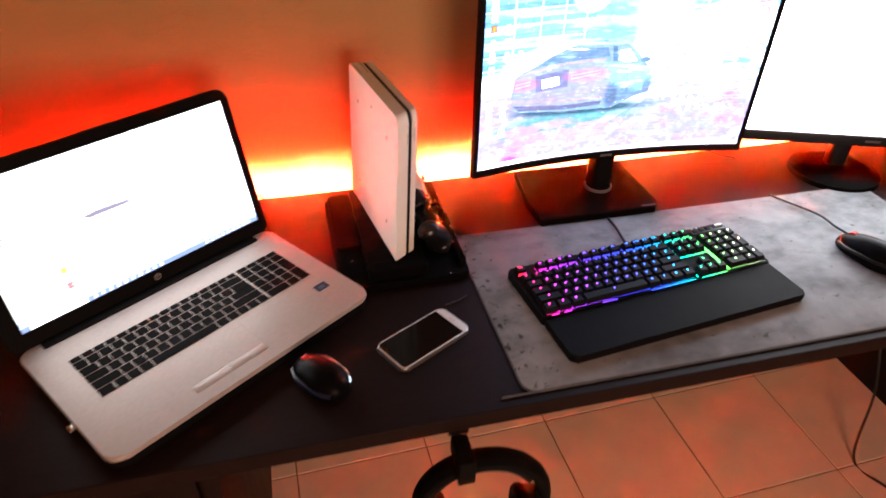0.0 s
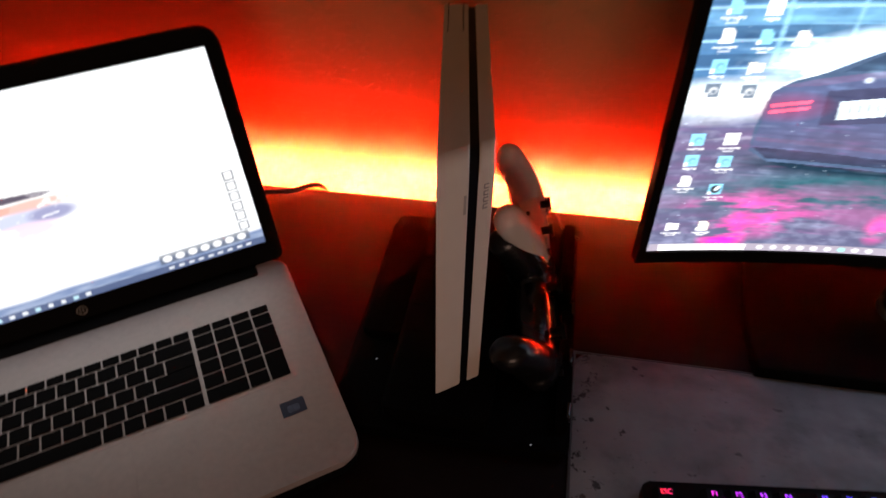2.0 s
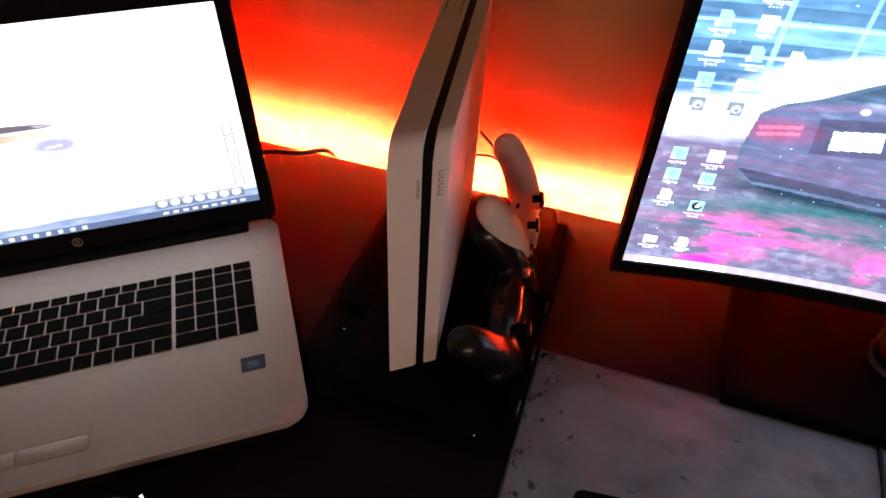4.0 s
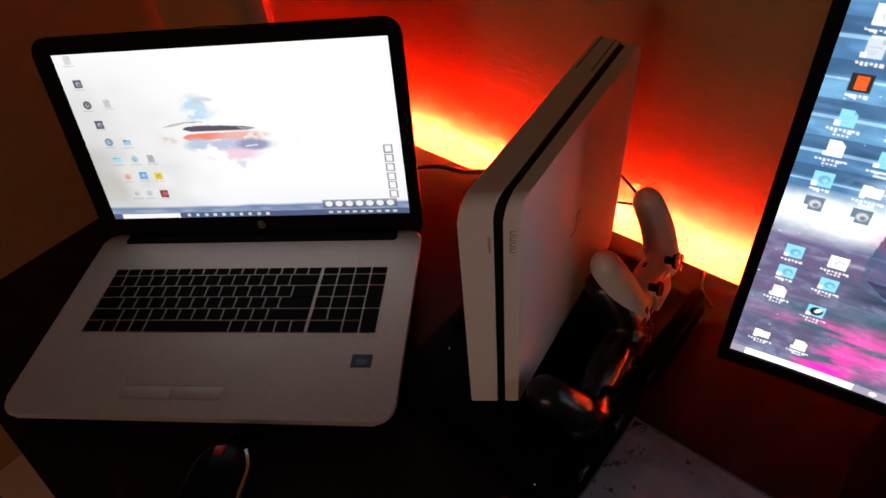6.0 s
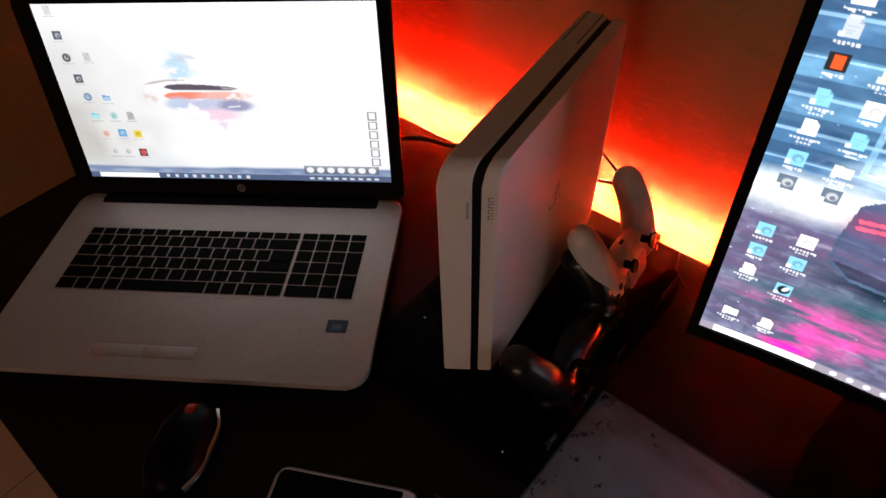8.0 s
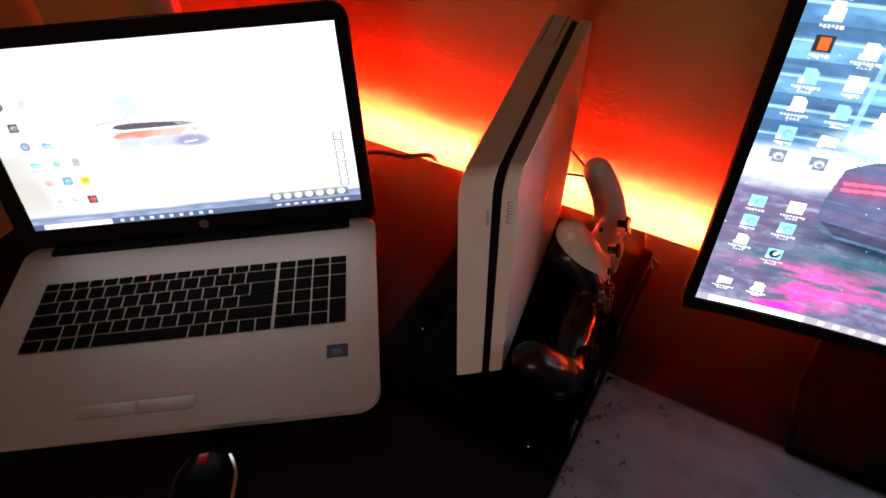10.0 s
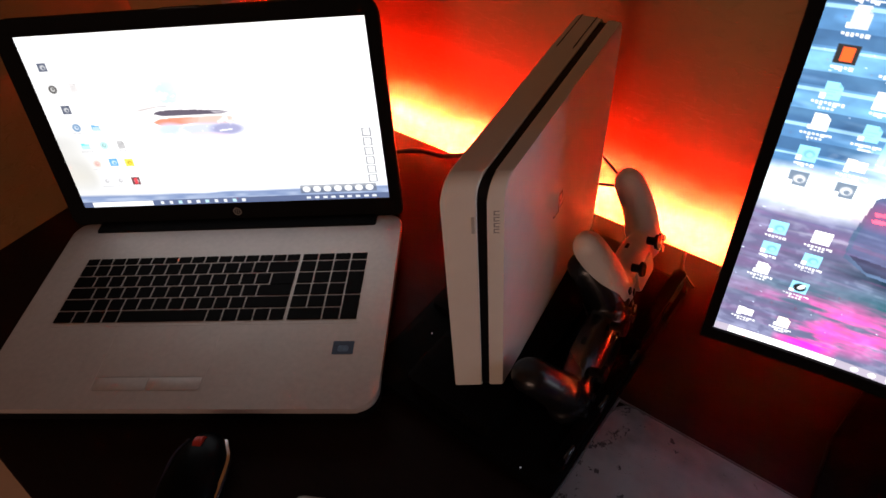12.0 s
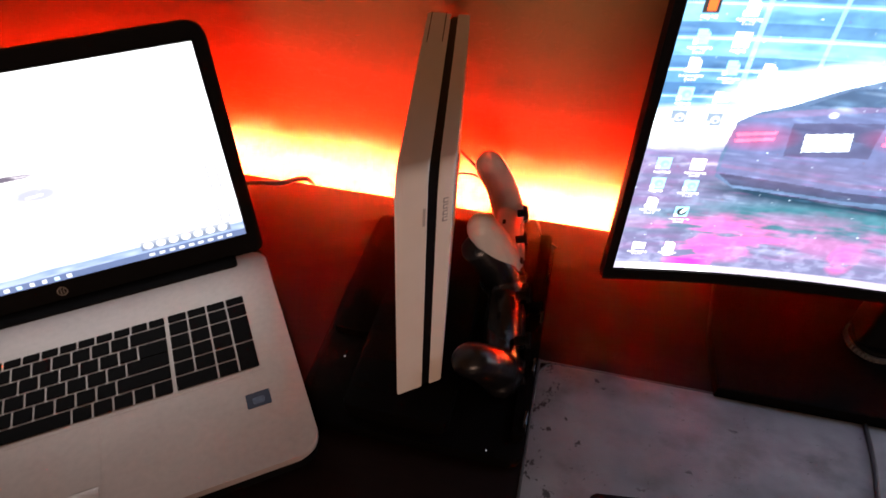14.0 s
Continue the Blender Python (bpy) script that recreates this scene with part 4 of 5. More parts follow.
def console():
    con = thing("games_console", CONSOLE, "slim white games console standing upright with a black groove", "games console")
    D, HH, SL = 0.252, 0.2515, 0.55
    put = lambda y, z, x: (x, y + x * SL * (1 - y / D), z)

    def slant(bm):
        for v in bm.verts:
            v.co.y = put(v.co.y, 0, v.co.x)[1]

    prof = outline(0, D, 0, HH, (0.004, 0.006, 0.010, 0.016), 7)
    part("left_shell", slab(B(), prof, 0.0, 0.0211, 0.0014, 2, put), M_WHITE, con)
    inner = outline(0.0014, D - 0.003, 0.002, HH - 0.0016, (0.004, 0.006, 0.010, 0.015), 7)
    part("groove", slab(B(), inner, 0.0204, 0.0282, 0, 1, put), M_BEZEL, con, "deep black groove between the shells")
    part("right_shell", slab(B(), prof, 0.0275, 0.0381, 0.0014, 2, put), M_WHITE, con)
    # screw caps on the underside, which faces the laptop
    for y, z in ((0.05, 0.20), (0.20, 0.20), (0.05, 0.05), (0.20, 0.05), (0.125, 0.22)):
        part("screw_cap", cyl(B(), (0.0006, y, z), (-0.0006, y, z), 0.0032, seg=14), M_GREY, con, "small dark round screw cap")
    # embossed mark on the broad side and the maker's lettering as bars
    mk = B()
    # an upright stem with a bowl, lying in a flat curl
    for y0, y1, z0, z1 in ((0.1185, 0.1203, 0.128, 0.151), (0.1203, 0.1265, 0.1492, 0.151), (0.1250, 0.1268, 0.1415, 0.151), (0.1203, 0.1260, 0.1400, 0.1415),
                           (0.1080, 0.1170, 0.1300, 0.1314), (0.1060, 0.1090, 0.1318, 0.1332), (0.1220, 0.1310, 0.1320, 0.1334), (0.1290, 0.1330, 0.1345, 0.1358)):
        box(mk, 0.0378, 0.0384, y0, y1, z0, z1)
    slant(mk)
    part("embossed_mark", mk, M_MARK, con, "faint glossy embossed mark")
    for k in range(4):
        z = 0.226 - 0.0058 * k
        bar = B()
        for x0, x1, za, zb in ((0.0315, 0.0350, 0.0, 0.0008), (0.0315, 0.0350, 0.0034, 0.0042), (0.0315, 0.0323, 0.0008, 0.0034)):
            box(bar, x0, x1, -0.0002, 0.0005, z - zb, z - za)
        slant(bar)
        part("front_bar", bar, M_GREY, con, "short grey bar of embossed lettering")
    btn = B()
    box(btn, 0.0182, 0.0200, -0.0006, 0.0004, 0.205, 0.221)
    slant(btn)
    part("power_button", btn, M_FAINT, con)
    for x in (0.0035, 0.0165):
        vt = B()
        box(vt, x, x + 0.0007, 0.188, 0.246, HH - 0.0003, HH + 0.0004)
        slant(vt)
        part("vent_slit", vt, M_BEZEL, con, "thin dark vent slit")
    return con


console()

st = thing("cooling_stand", pose(0, 0, DESK), "black plastic cooling stand with controller docks", "console stand")
part("base_plate", slab(B(), outline(-0.098, 0.118, -0.335, -0.055, (0.012,) * 4), 0.0, 0.014, 0.002), M_DEEP, st)
part("fan_housing", slab(B(), outline(-0.092, -0.050, -0.235, -0.060, (0.006,) * 4), 0.014, 0.024, 0.0015), M_DEEP, st)
part("body", slab(B(), outline(-0.050, 0.048, -0.325, -0.058, (0.008,) * 4), 0.014, 0.0335, 0.002), M_DEEP, st)
for k in range(6):
    part("vent_rib", box(B(), -0.046, -0.012, -0.305 + 0.034 * k, -0.300 + 0.034 * k, 0.0330, 0.0340), M_DEEP, st)
part("dock_back", slab(B(), outline(0.100, 0.113, -0.165, -0.060, (0.003,) * 4), 0.014, 0.034, 0.002), M_DEEP, st)
part("dock_front", slab(B(), outline(0.104, 0.116, -0.315, -0.180, (0.003,) * 4), 0.014, 0.025, 0.002), M_DEEP, st)
for k, y in enumerate((-0.30, -0.24, -0.18, -0.11)):
    part("dock_clip", box(B(), 0.113, 0.1165, y - 0.008, y + 0.008, 0.016, 0.030, 0.001), M_GLOSS, st)
# glints on the black plastic, made as faintly glowing dots
for x, y in ((-0.070, -0.262), (0.085, -0.330)):
    part("stand_glint", cyl(B(), (x, y, 0.0135), (x, y, 0.0146), 0.0008, seg=10), M_GLINT, st, "tiny glowing dot for a glint on the stand")


def controller(m, shell, label, tone):
    """A game controller docked on its top edge, with the grips up and the sticks to the side."""
    c = thing("game_controller", m, label, "game controller", "docked controllers")
    bm = B()
    ball(bm, (0, -0.004, 0), 1, (0.060, 0.026, 0.017))
    for s in (-1, 1):
        ball(bm, (s * 0.050, -0.006, 0.001), 1, (0.027, 0.027, 0.019))
        for k in range(9):
            t = k / 8
            r = 0.0228 * (1 - 0.12 * t)
            ball(bm, (s * (0.053 + 0.010 * t), 0.004 + 0.057 * t, -0.002 - 0.012 * t * t), 1, (r * 0.86, r * 1.1, r * 0.92), u=14, v=9)
    shell_ob = part("shell", bm, shell, c)
    rm = shell_ob.modifiers.new("blend", "REMESH")
    rm.mode, rm.voxel_size, rm.use_smooth_shade = "VOXEL", 0.0022, True
    sm = shell_ob.modifiers.new("smooth", "SMOOTH")
    sm.factor, sm.iterations = 0.6, 6
    part("touch_panel", slab(B(), outline(-0.024, 0.024, -0.026, 0.000, (0.004,) * 4), 0.012, 0.0185, 0.001), tone, c)
    part("light_bar", box(B(), -0.018, 0.018, -0.031, -0.027, -0.004, 0.003, 0.001), M_GLOSS, c)
    for s in (-1, 1):
        stick = part("stick", cyl(B(), (s * 0.026, 0.013, 0.014), (s * 0.026, 0.013, 0.024), 0.0048), M_MATTE, c, "black thumb stick")
        part("stick_cap", cyl(B(), (s * 0.026, 0.013, 0.024), (s * 0.026, 0.013, 0.0275), 0.0088, 0.0082), M_MATTE, stick)
        trig = B()
        ball(trig, (s * 0.050, -0.032, -0.006), 1, (0.016, 0.010, 0.011))
        part("trigger", trig, M_MATTE, c, "black shoulder trigger")
    for dx, dy in ((0.009, 0), (-0.009, 0), (0, 0.009), (0, -0.009)):
        part("face_button", cyl(B(), (0.052 + dx, -0.008 + dy, 0.017), (0.052 + dx, -0.008 + dy, 0.0215), 0.0042, seg=14), M_BEZEL, c)
        part("pad_button", box(B(), -0.052 + dx - 0.0035, -0.052 + dx + 0.0035, -0.008 + dy - 0.0035, -0.008 + dy + 0.0035, 0.017, 0.0208, 0.001), M_BEZEL, c)
    part("port", box(B(), -0.004, 0.004, 0.0195, 0.0225, -0.002, 0.002, 0.0005), M_BEZEL, c, "small dark socket")
    return c


UPRIGHT = Matrix(((0, 0, 1, 0), (1, 0, 0, 0), (0, 1, 0, 0), (0, 0, 0, 1)))
controller(Matrix.Translation((0.064, -0.100, 0.810)) @ pose(0, 0, 0, 0, -13, 6) @ UPRIGHT @ Matrix.Diagonal((0.80, 0.92, 0.88, 1)), M_PADWHITE, "glossy white game controller docked upright with black sticks", M_PADWHITE)
controller(Matrix.Translation((0.077, -0.202, 0.784)) @ pose(0, 0, 0, 8, 0, 0) @ pose(0, 0, 0, 0, -14, 8) @ UPRIGHT @ Matrix.Diagonal((1.0, 0.74, 1.10, 1)), M_PADBLACK, "glossy black game controller docked upright in front", M_PADBLACK)


# ---- curved monitor ----
def curved_monitor():
    mon = thing("curved_monitor", pose(0.437, -0.05, DESK), "black curved monitor showing a rainy street picture", "monitor")
    W, BOT, TOP = 0.536, 0.110, 0.412
    R = 1.35

    def at(s, z, d):
        """A place on the curved face: s along it from the middle, d behind it."""
        a = s / R
        return (math.sin(a) * (R + d), -0.097 - R + math.cos(a) * (R + d), z)

    def bent(bm, s0, s1, z0, z1, d0, d1, n=28):
        rows = [[bm.verts.new(at(s0 + (s1 - s0) * i / n, z, d)) for z, d in ((z0, d0), (z1, d0), (z1, d1), (z0, d1))] for i in range(n + 1)]
        for a, b in zip(rows, rows[1:]):
            for k in range(4):
                bm.faces.new((a[k], a[(k + 1) % 4], b[(k + 1) % 4], b[k]))
        bm.faces.new(rows[0])
        bm.faces.new(rows[-1][::-1])
        return bm
    part("housing", bent(B(), -W / 2 - 0.003, W / 2 + 0.003, BOT - 0.010, TOP + 0.006, 0.001, 0.020), M_BEZEL, mon)
    for a, b, c, d in ((-W / 2 - 0.008, -W / 2, BOT - 0.013, TOP + 0.008), (W / 2, W / 2 + 0.008, BOT - 0.013, TOP + 0.008)):
        part("bezel", bent(B(), a, b, c, d, -0.002, 0.010, 2), M_MATTE, mon)
    part("bezel", bent(B(), -W / 2, W / 2, BOT - 0.013, BOT, -0.002, 0.010), M_MATTE, mon)
    part("bezel", bent(B(), -W / 2, W / 2, TOP, TOP + 0.008, -0.002, 0.010), M_MATTE, mon)
    sc = new("screen", screen_mesh("screen", street_picture(), lambda u, v: at(-W / 2 + W * u, TOP + (BOT - TOP) * v, 0.0004), 1.5))
    sc.parent = mon
    sc["label"] = "lit screen with a street picture and icons"
    part("chin_mark", bent(B(), -0.012, 0.012, BOT - 0.0105, BOT - 0.0055, -0.0028, -0.0018, 3), M_DIMGREY, mon, "small grey maker's mark")
    bm = B()
    box(bm, -0.07, 0.07, -0.075, -0.045, BOT + 0.05, BOT + 0.20, 0.01)
    part("back_bulge", bm, M_MATTE, mon)
    part("column", slab(B(), outline(-0.012, 0.028, -0.092, -0.052, (0.008,) * 4), 0.018, 0.30, 0.002), M_MATTE, mon)
    part("collar", cyl(B(), (0.008, -0.076, 0.018), (0.008, -0.076, 0.029), 0.0252, 0.0235, seg=40), M_MATTE, mon)
    rib = [(0.008 + (0.0270 if k % 4 < 2 else 0.0260) * math.cos(2 * math.pi * k / 160), -0.076 + (0.0270 if k % 4 < 2 else 0.0260) * math.sin(2 * math.pi * k / 160)) for k in range(160)]
    part("collar_ring", slab(B(), rib, 0.0178, 0.0240), M_STEEL, mon, "bright ribbed ring", smooth=False)
    base = B()
    slab(base, [(-0.148, -0.168), (0.088, -0.168), (0.102, -0.150), (0.102, 0.022), (-0.135, 0.022), (-0.152, -0.10)], 0.0, 0.018, 0.004)
    part("foot", base, M_DEEP, mon, "flat matt black foot")
    part("foot_mark", box(B(), 0.060, 0.090, -0.1640, -0.1600, 0.0178, 0.0184), M_DIMGREY, mon)
    return mon


curved_monitor()


def flat_monitor():
    mon = thing("flat_monitor", pose(0.763, -0.098, DESK, 0, 0, -19.8), "black flat monitor with a white page on screen", "monitor")
    part("housing", box(B(), 0.0, 0.545, 0.002, 0.035, 0.084, 0.410, 0.004), M_BEZEL, mon)
    for a, b, c, d in ((0.0, 0.012, 0.082, 0.412), (0.533, 0.545, 0.082, 0.412), (0.012, 0.533, 0.082, 0.103), (0.012, 0.533, 0.400, 0.412)):
        part("bezel", box(B(), a, b, -0.006, 0.006, c, d, 0.001), M_BEZEL, mon)
    sc = new("screen", screen_mesh("screen", page_picture(), lambda u, v: (0.012 + 0.521 * u, -0.0012, 0.400 - 0.297 * v)))
    sc.parent = mon
    sc["label"] = "lit nearly white screen"
    part("chin_mark", box(B(), 0.255, 0.285, -0.0066, -0.0058, 0.090, 0.095), M_DIMGREY, mon)
    bm = B()
    slab(bm, outline(0.215, 0.255, 0.026, 0.052, (0.008,) * 4), 0.016, 0.25, 0.002)
    part("column", bm, M_BEZEL, mon)
    bm = B()
    cyl(bm, (0.235, 0.028, 0.0), (0.235, 0.028, 0.010), 0.092, 0.090, seg=48)
    cyl(bm, (0.235, 0.028, 0.010), (0.235, 0.028, 0.020), 0.088, 0.060, seg=48)
    part("foot", bm, M_DEEP, mon, "round dark foot")
    return mon


flat_monitor()

# ---- desk pad, keyboard, mice, phone ----
pad = thing("desk_pad", pose(0, 0, DESK), "large mottled grey cloth desk pad with worn specks", "desk pad")
part("cloth", slab(B(), outline(0.119, 1.010, -0.598, -0.214, (0.022,) * 4, 8), 0.0, 0.0032, 0.001), M_PAD, pad)
rim = outline(0.1195, 1.0095, -0.5975, -0.2145, (0.0215,) * 4, 8)
part("stitched_edge", tube(B(), [(x, y, 0.0021) for x, y in rim + rim[:1]], 0.0016, 8, 2), M_HEM, pad, "dark stitched hem round the pad")


def text_mesh(body, size):
    cu = bpy.data.curves.new("legend", "FONT")
    cu.body, cu.size, cu.align_x, cu.align_y, cu.extrude = body, size, "CENTER", "CENTER", 0.00008
    ob = bpy.data.objects.new("legend", cu)
    scene.collection.objects.link(ob)
    dg = bpy.context.evaluated_depsgraph_get()
    me = bpy.data.meshes.new_from_object(ob.evaluated_get(dg))
    bpy.data.objects.remove(ob)
    bpy.data.curves.remove(cu)
    me.materials.clear()
    me.materials.append(M_LEGEND)
    return me


def keyboard():
    kb = thing("gaming_keyboard", pose(0.207, -0.564, DESK + 0.0033, 0, 0, 6.6), "black gaming keyboard with rainbow-lit keys and wrist rest", "keyboard")
    part("wrist_rest", slab(B(), outline(-0.004, 0.426, 0.0, 0.086, (0.008, 0.008, 0.002, 0.002)), 0.001, 0.015, 0.004, 3), M_MATTE, kb, "soft black wrist rest")
    part("body", slab(B(), outline(-0.006, 0.430, 0.0875, 0.2155, (0.003, 0.003, 0.006, 0.006)), 0.001, 0.0165, 0.0015), M_MATTE, kb)
    for a, b, c, d in ((0.003, 0.278, 0.0935, 0.1835), (0.348, 0.424, 0.0935, 0.1835), (0.289, 0.341, 0.150, 0.182), (0.002, 0.017, 0.1925, 0.205), (0.039, 0.111, 0.1925, 0.205),
                       (0.123, 0.195, 0.1925, 0.205), (0.207, 0.279, 0.1925, 0.205), (0.289, 0.341, 0.1925, 0.205)):
        part("back_light", box(B(), a, b, c, d, 0.0164, 0.0169), M_UNDERGLOW, kb, "rainbow light under the keys", smooth=False)
    for a, b, c, d in ((0.2835, 0.2850, 0.094, 0.184), (0.3450, 0.3465, 0.094, 0.184), (0.290, 0.342, 0.1462, 0.1475), (0.01, 0.022, 0.0890, 0.0898), (0.032, 0.044, 0.0890, 0.0898), (0.10, 0.125, 0.0890, 0.0898), (0.19, 0.276, 0.0890, 0.0898), (0.29, 0.34, 0.0890, 0.0898)):
        part("row_light", box(B(), a, b, c, d, 0.0164, 0.0172), M_ROWLIGHT, kb, "coloured light slit between key rows", smooth=False)
    P = 0.0187
    y0 = 0.0915

    def key(x, y, w=1.0, h=1.0, text=None, lit=True):
        cx, cy = x + w * P / 2, y + h * P / 2
        bm = B()
        a, b, t = w * P / 2 - 0.0008, h * P / 2 - 0.0008, 0.0022
        lo = [bm.verts.new((sx * a, sy * b, 0.0)) for sx, sy in ((-1, -1), (1, -1), (1, 1), (-1, 1))]
        hi = [bm.verts.new((sx * (a - t), sy * (b - t) + 0.0006, 0.0095)) for sx, sy in ((-1, -1), (1, -1), (1, 1), (-1, 1))]
        bm.faces.new(lo[::-1])
        bm.faces.new(hi)
        for i in range(4):
            bm.faces.new((lo[i], lo[(i + 1) % 4], hi[(i + 1) % 4], hi[i]))
        k = part("key", bm, M_KEYBLACK, kb, smooth=False)
        k.location = (cx, cy, 0.0182)
        if y > 0.188:
            # backlight falling on the key's front face, made as a thin glowing strip
            q = B()
            lo = [q.verts.new((sx * (a - 0.001), -b - 0.0004 + dy, z)) for sx, dy, z in ((-1, 0.0001, 0.0003), (1, 0.0001, 0.0003), (0.94, 0.0013, 0.0045), (-0.94, 0.0013, 0.0045))]
            hi = [q.verts.new(v.co + Vector((0, 0.0006, 0))) for v in lo]
            q.faces.new(lo)
            q.faces.new(hi[::-1])
            for i in range(4):
                q.faces.new((lo[i], hi[i], hi[(i + 1) % 4], lo[(i + 1) % 4]))
            part("key_front_glow", q, M_FRONTGLOW, k, "glowing strip for light caught on the key's front", smooth=False)
        if not lit:
            return
        if text:
            lg = new("legend", text_mesh(text, 0.0056))
        else:
            q = B()
            box(q, -0.0018, -0.0009, -0.0020, 0.0020, -0.0001, 0.0001)
            box(q, -0.0009, 0.0016, 0.0011, 0.0019, -0.0001, 0.0001)
            box(q, -0.0009, 0.0013, -0.0006, 0.0001, -0.0001, 0.0001)
            lg = new("legend", finish(q, "legend", M_LEGEND, False))
        lg.parent = k
        lg.location = (0, 0.0028, 0.0097)
    rows = ((1.25, 1.25, 1.25, 6.25, 1.25, 1.25, 1.25, 1.25), (2.25, 1, 1, 1, 1, 1, 1, 1, 1, 1, 1, 2.75), (1.75, 1, 1, 1, 1, 1, 1, 1, 1, 1, 1, 1, 2.25),
            (1.5, 1, 1, 1, 1, 1, 1, 1, 1, 1, 1, 1, 1, 1.5), (1, 1, 1, 1, 1, 1, 1, 1, 1, 1, 1, 1, 1, 2))
    for r, ws in enumerate(rows):
        x = 0.0
        for i, w in enumerate(ws):
            key(x, y0 + r * P, w, 1, str(i) if r == 4 and 0 < i < 10 else None)
            x += w * P
    yf = y0 + 5 * P + 0.0045
    key(0, yf, text="ESC")
    x = 2 * P
    for i in range(12):
        key(x, yf, text="F%d" % (i + 1))
        x += P + (P / 2 if i in (3, 7) else 0)
    xn = 15 * P + 0.006
    for k in range(3):
        key(xn + k * P, yf)
        key(xn + k * P, y0 + 4 * P)
        key(xn + k * P, y0 + 3 * P)
        key(xn + k * P, y0)
    key(xn + P, y0 + P)
    xk = xn + 3 * P + 0.006
    for k in range(3):
        for r in (1, 2, 3, 4):
            key(xk + k * P, y0 + r * P)
    key(xk, y0, 2)
    key(xk + 2 * P, y0)
    key(xk + 3 * P, y0, 1, 2)
    key(xk + 3 * P, y0 + 2 * P, 1, 2)
    key(xk + 3 * P, y0 + 4 * P)
    # media block at the far corner
    part("media_block", box(B(), xk, xk + 4 * P, yf, yf + P, 0.0165, 0.0235, 0.002), M_BEZEL, kb)
    for k in range(3):
        part("media_button", box(B(), xk + 0.004 + 0.014 * k, xk + 0.015 + 0.014 * k, yf + 0.005, yf + 0.013, 0.0235, 0.0255, 0.001), M_KEYBLACK, kb)
    part("volume_roller", cyl(B(), (xk + 0.052, yf + 0.010, 0.0225), (xk + 0.068, yf + 0.010, 0.0225), 0.0055), M_STEEL, kb, "ribbed metal volume roller")
    for k in range(2):
        part("lock_light", cyl(B(), (xk + 0.008 + 0.012 * k, yf + 0.0165, 0.0233), (xk + 0.008 + 0.012 * k, yf + 0.0165, 0.0238), 0.0012, seg=8), M_WHITELED, kb, "tiny white indicator")
    return kb


keyboard()


def mouse(name, m, label, length, width, height, accents):
    ob = thing(name, m, label, "mouse")
    bm = B()
    bmesh.ops.create_uvsphere(bm, u_segments=32, v_segments=20, radius=1.0)
    for v in bm.verts:
        x, y, z = v.co
        waist = 1 - 0.12 * math.exp(-((y - 0.1) / 0.35) ** 2)
        top = height * (0.95 - 0.18 * y - 0.05 * y * y) if z > 0 else 0.006
        v.co = (x * width / 2 * waist * (1 - 0.08 * y), y * length / 2, 0.006 + (abs(z) ** 0.75) * (1 if z > 0 else -1) * top)
    part("shell", bm, M_MOUSE, ob)
    wheel = B()
    cyl(wheel, (-0.004, length * 0.30, height * 0.70), (0.004, length * 0.30, height * 0.72), 0.0085, seg=20)
    part("wheel", wheel, accents[0], ob)
    part("button_seam", box(B(), -0.0006, 0.0006, length * 0.06, length * 0.20, height * 0.90, height * 0.945), M_MATTE, ob)
    for s in (-1, 1):
        strip = B()
        pts = [(s * width * w, length * t, height * h) for t, w, h in ((-0.42, 0.27, 0.50), (-0.25, 0.405, 0.52), (0.0, 0.432, 0.48), (0.22, 0.415, 0.42), (0.40, 0.28, 0.36))]
        tube(strip, pts, 0.0036, 8, 6)
        part("side_strip", strip, accents[1] if s > 0 else accents[2], ob)
    return ob


mouse("laptop_mouse", pose(-0.147, -0.512, DESK, 0, 0, 34), "glossy black mouse with a red wheel and chrome side strip", 0.098, 0.062, 0.030, (M_RED, M_CHROME, M_BLUESHEEN))
gm = mouse("gaming_mouse", pose(0.818, -0.442, DESK + 0.0033, 0, 0, 14), "black gaming mouse with a small lit mark on the pad", 0.122, 0.068, 0.038, (M_RED, M_BEZEL, M_BEZEL))
part("lit_mark", ball(B(), (0.010, -0.026, 0.0395), 1, (0.006, 0.005, 0.0012), u=12, v=6), M_WHITELED, gm, "small white glowing mark")

ph = thing("phone", pose(0.0085, -0.463, DESK, 0, 0, 28.5), "white and silver phone lying face up, screen off", "phone")
part("case", slab(B(), outline(-0.066, 0.066, -0.0335, 0.0335, (0.010,) * 4), 0.0, 0.0072, 0.0018, 3), M_STEEL, ph, "silver rounded metal edge")
part("face", slab(B(), outline(-0.0640, 0.0642, -0.0318, 0.0318, (0.009,) * 4), 0.0070, 0.0076, 0.0002, 1), M_PHONE, ph)
part("screen", slab(B(), outline(-0.0632, 0.0515, -0.0306, 0.0306, (0.007, 0.002, 0.002, 0.007)), 0.0074, 0.0078), M_GLASSBLACK, ph, "dark glass screen", smooth=False)
part("earpiece", box(B(), 0.0565, 0.0577, -0.006, 0.006, 0.0075, 0.0079), M_GREY, ph)

# ---- headset on a hook under the front edge ----
hook = thing("headset_hook", pose(0.025, -0.600, DESK), "black metal hook clamped under the desk's front edge", "hook")
hb = B()
box(hb, -0.014, 0.014, -0.008, 0.020, -0.045, -0.028, 0.002)
box(hb, -0.012, 0.012, -0.050, -0.006, -0.075, -0.045, 0.003)
box(hb, -0.012, 0.012, -0.056, -0.046, -0.090, -0.045, 0.003)
part("clamp", hb, M_MATTE, hook)
part("knob", cyl(B(), (0, 0.010, -0.062), (0, 0.010, -0.045), 0.008), M_BEZEL, hook)
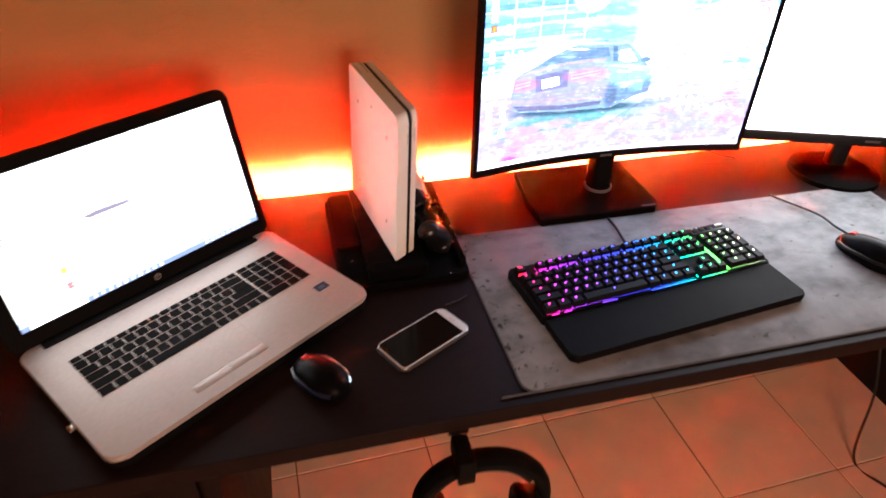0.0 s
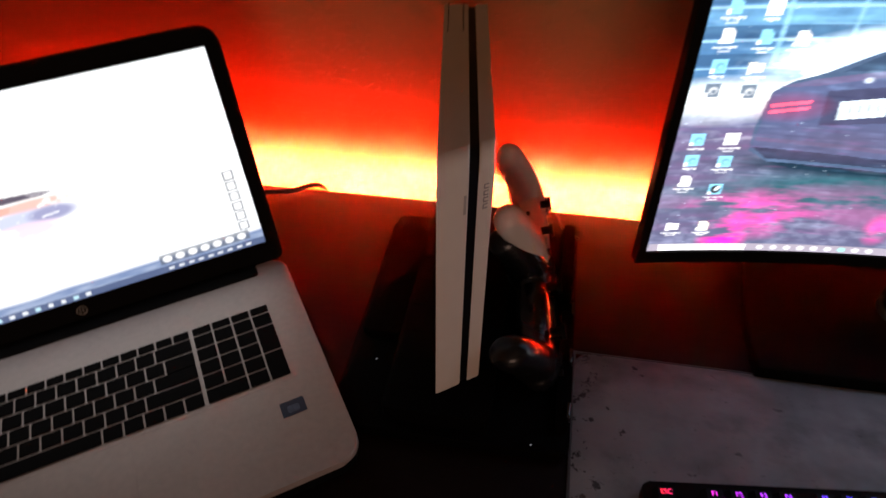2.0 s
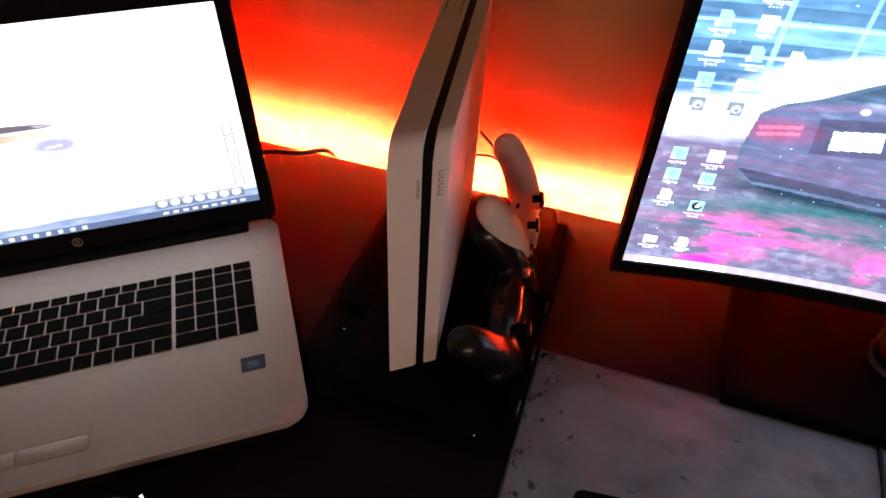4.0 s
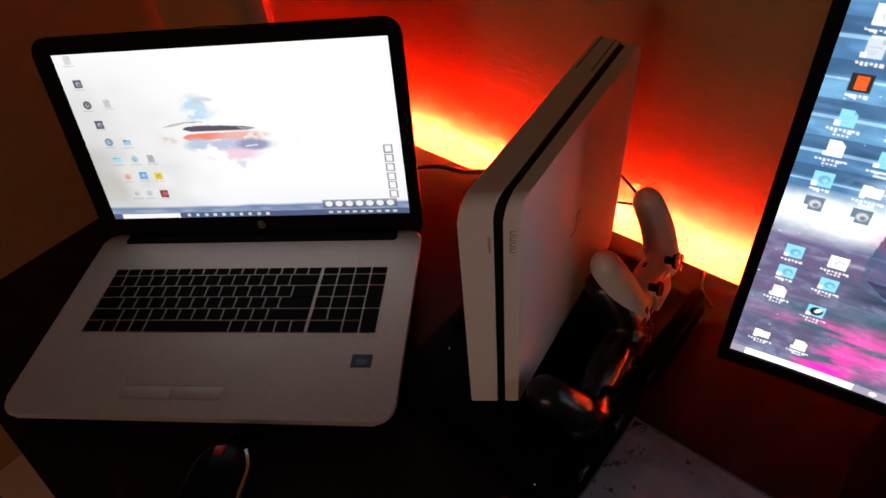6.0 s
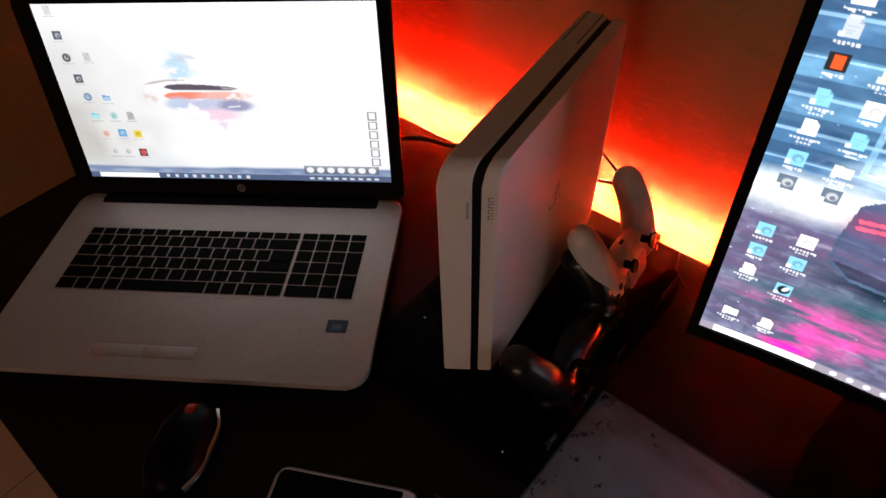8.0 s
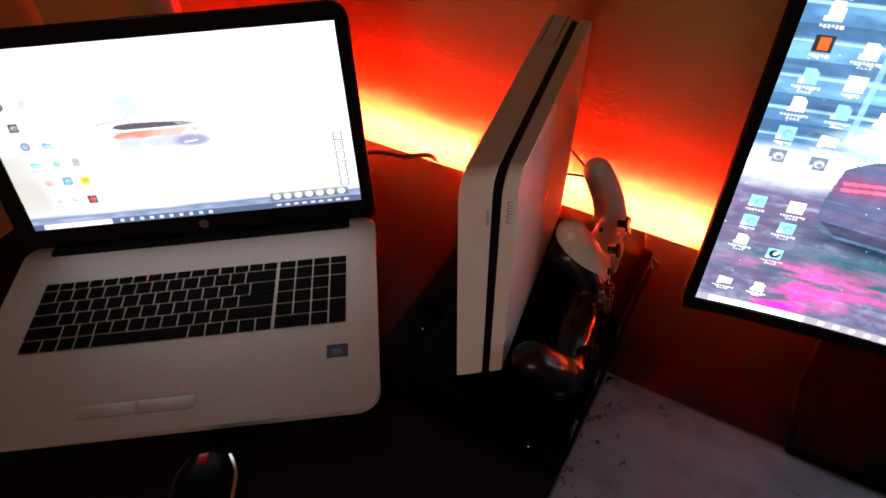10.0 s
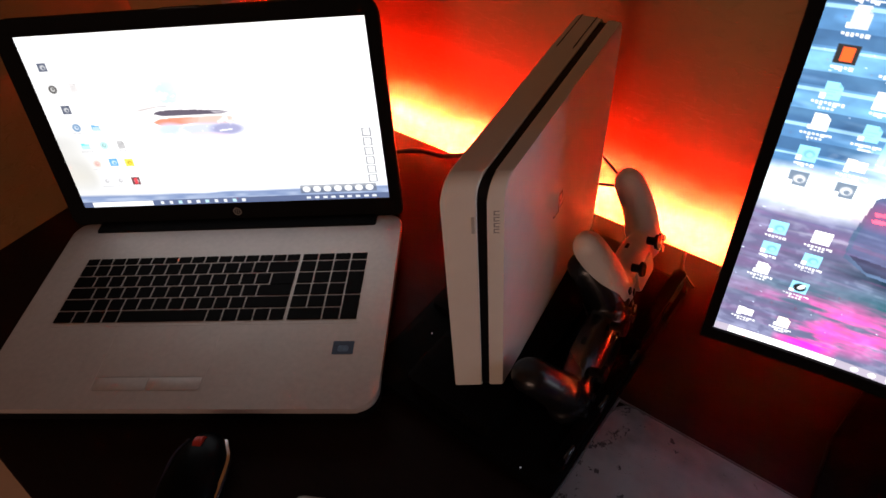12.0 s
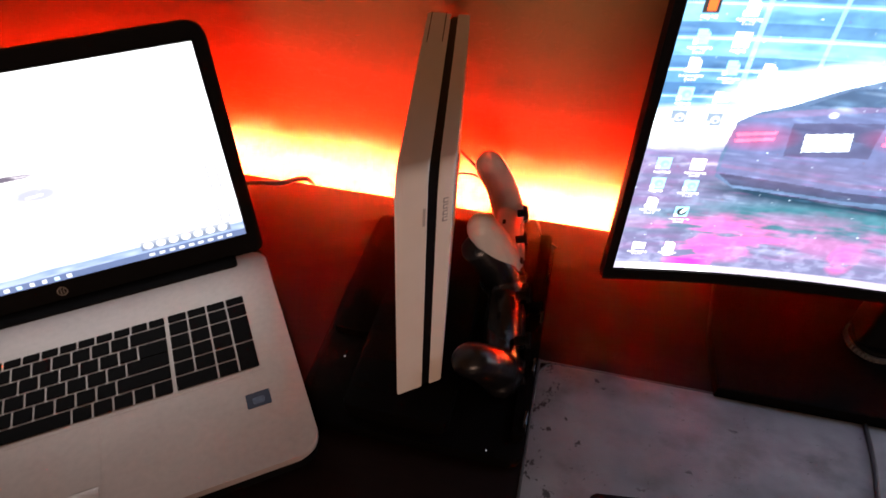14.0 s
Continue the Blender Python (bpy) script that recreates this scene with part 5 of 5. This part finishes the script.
hs = thing("headset", pose(0.058, -0.628, 0.577, 0, 0, -6), "black padded over-ear headset hanging from a hook", "headset")
bm = B()
tube(bm, [(0.092 * math.cos(radians(a)), 0.0, 0.092 * math.sin(radians(a))) for a in range(-20, 201, 20)], 0.011, 12, 4)
for v in bm.verts:
    v.co.y *= 1.7
part("headband", bm, M_MATTE, hs, "thick padded black headband")
bm = B()
tube(bm, [(0.078 * math.cos(radians(a)), 0.0, 0.078 * math.sin(radians(a))) for a in range(30, 151, 20)], 0.006, 10, 4)
for v in bm.verts:
    v.co.y *= 1.6
part("inner_cushion", bm, M_BEZEL, hs)
for s in (-1, 1):
    cup = B()
    cyl(cup, (s * 0.066, 0, -0.045), (s * 0.098, 0, -0.045), 0.040, 0.036, seg=32)
    c = part("ear_cup", cup, M_BEZEL, hs)
    cu = B()
    tube(cu, [(s * 0.062, 0.030 * math.cos(radians(a)), -0.045 + 0.034 * math.sin(radians(a))) for a in range(0, 361, 30)], 0.011, 10, 3)
    part("ear_pad", cu, M_MATTE, c)
bm = tube(B(), [(-0.098, 0.0, -0.06), (-0.12, 0.02, -0.16), (-0.10, 0.05, -0.30), (-0.13, 0.10, -0.45), (-0.05, 0.18, -0.565), (0.1, 0.25, -0.572)], 0.0022)
part("cord", bm, M_CABLE, hs)


# ---- cables ----
def cable(pts, r, label):
    return solid("cable", tube(B(), pts, r), M_CABLE, label, "cable", "cables")


Z = DESK
cable([(-0.40, -0.060, Z + 0.004), (-0.33, -0.052, Z + 0.006), (-0.285, -0.030, Z + 0.012), (-0.245, -0.020, Z + 0.012), (-0.215, 0.004, Z + 0.004), (-0.205, 0.012, Z - 0.05)], 0.0033, "black power cable lying along the desk's back edge")
cable([(0.425, -0.216, Z + 0.0045), (0.422, -0.26, Z + 0.0075), (0.418, -0.30, Z + 0.0065), (0.416, -0.337, Z + 0.010)], 0.0024, "black keyboard cable running under the monitor")
cable([(0.79, -0.210, Z + 0.003), (0.80, -0.245, Z + 0.008), (0.822, -0.31, Z + 0.014), (0.824, -0.355, Z + 0.014), (0.832, -0.388, Z + 0.014)], 0.0022, "thin black mouse cable over the desk pad")
cable([(-0.020, -0.040, 0.885), (0.006, -0.024, 0.845), (0.028, -0.004, 0.80), (0.034, 0.012, 0.73)], 0.0015, "thin black cable hanging behind the console")
cable([(-0.010, -0.034, 0.83), (0.012, -0.016, 0.818), (0.036, -0.016, 0.790), (0.047, -0.030, Z + 0.014), (0.050, -0.058, Z + 0.016)], 0.0015, "thin black cable behind the console")
cable([(0.120, -0.048, Z + 0.003), (0.100, -0.030, Z + 0.003), (0.092, -0.006, Z + 0.002), (0.088, 0.012, 0.72)], 0.0014, "short black cable at the desk's back edge")
cable([(0.700, -0.016, 0.80), (0.735, -0.014, 0.775), (0.790, -0.026, Z + 0.004), (0.82, -0.05, Z + 0.003)], 0.0020, "thin black cable between the monitors")
cable([(1.37, -0.06, 0.55), (1.35, -0.16, 0.30), (1.30, -0.28, 0.12), (1.185, -0.39, 0.006), (1.20, -0.48, 0.004), (1.27, -0.62, 0.004), (1.45, -0.80, 0.004)], 0.0035, "black cable trailing over the tiled floor")
cable([(0.060, -0.395, Z + 0.003), (0.080, -0.390, Z + 0.003), (0.098, -0.382, Z + 0.003)], 0.0012, "short dark wire end beside the phone")

# ---- floor tiles ----
tm = finish(slab(B(), outline(-TILE / 2 + GAP / 2, TILE / 2 - GAP / 2, -TILE / 2 + GAP / 2, TILE / 2 - GAP / 2, (0.002,) * 4, 1), -0.004, 0.0, 0.0012, 1), "tile", M_TILE, False)
# the tiles were laid a little askew of the wall
LAY = pose(0.438, -0.086, 0, 0, 0, 1.4)
for i in range(-5, 8):
    for j in range(-10, 3):
        spot = LAY @ pose((i + 0.5) * TILE, (j + 0.5) * TILE, 0)
        x, y = spot.translation.xy
        if X0 - 0.16 < x < X1 + 0.16 and Y0 - 0.16 < y < YW + 0.16:
            t = new("tile", tm)
            t.matrix_world = spot
            t.parent = floor
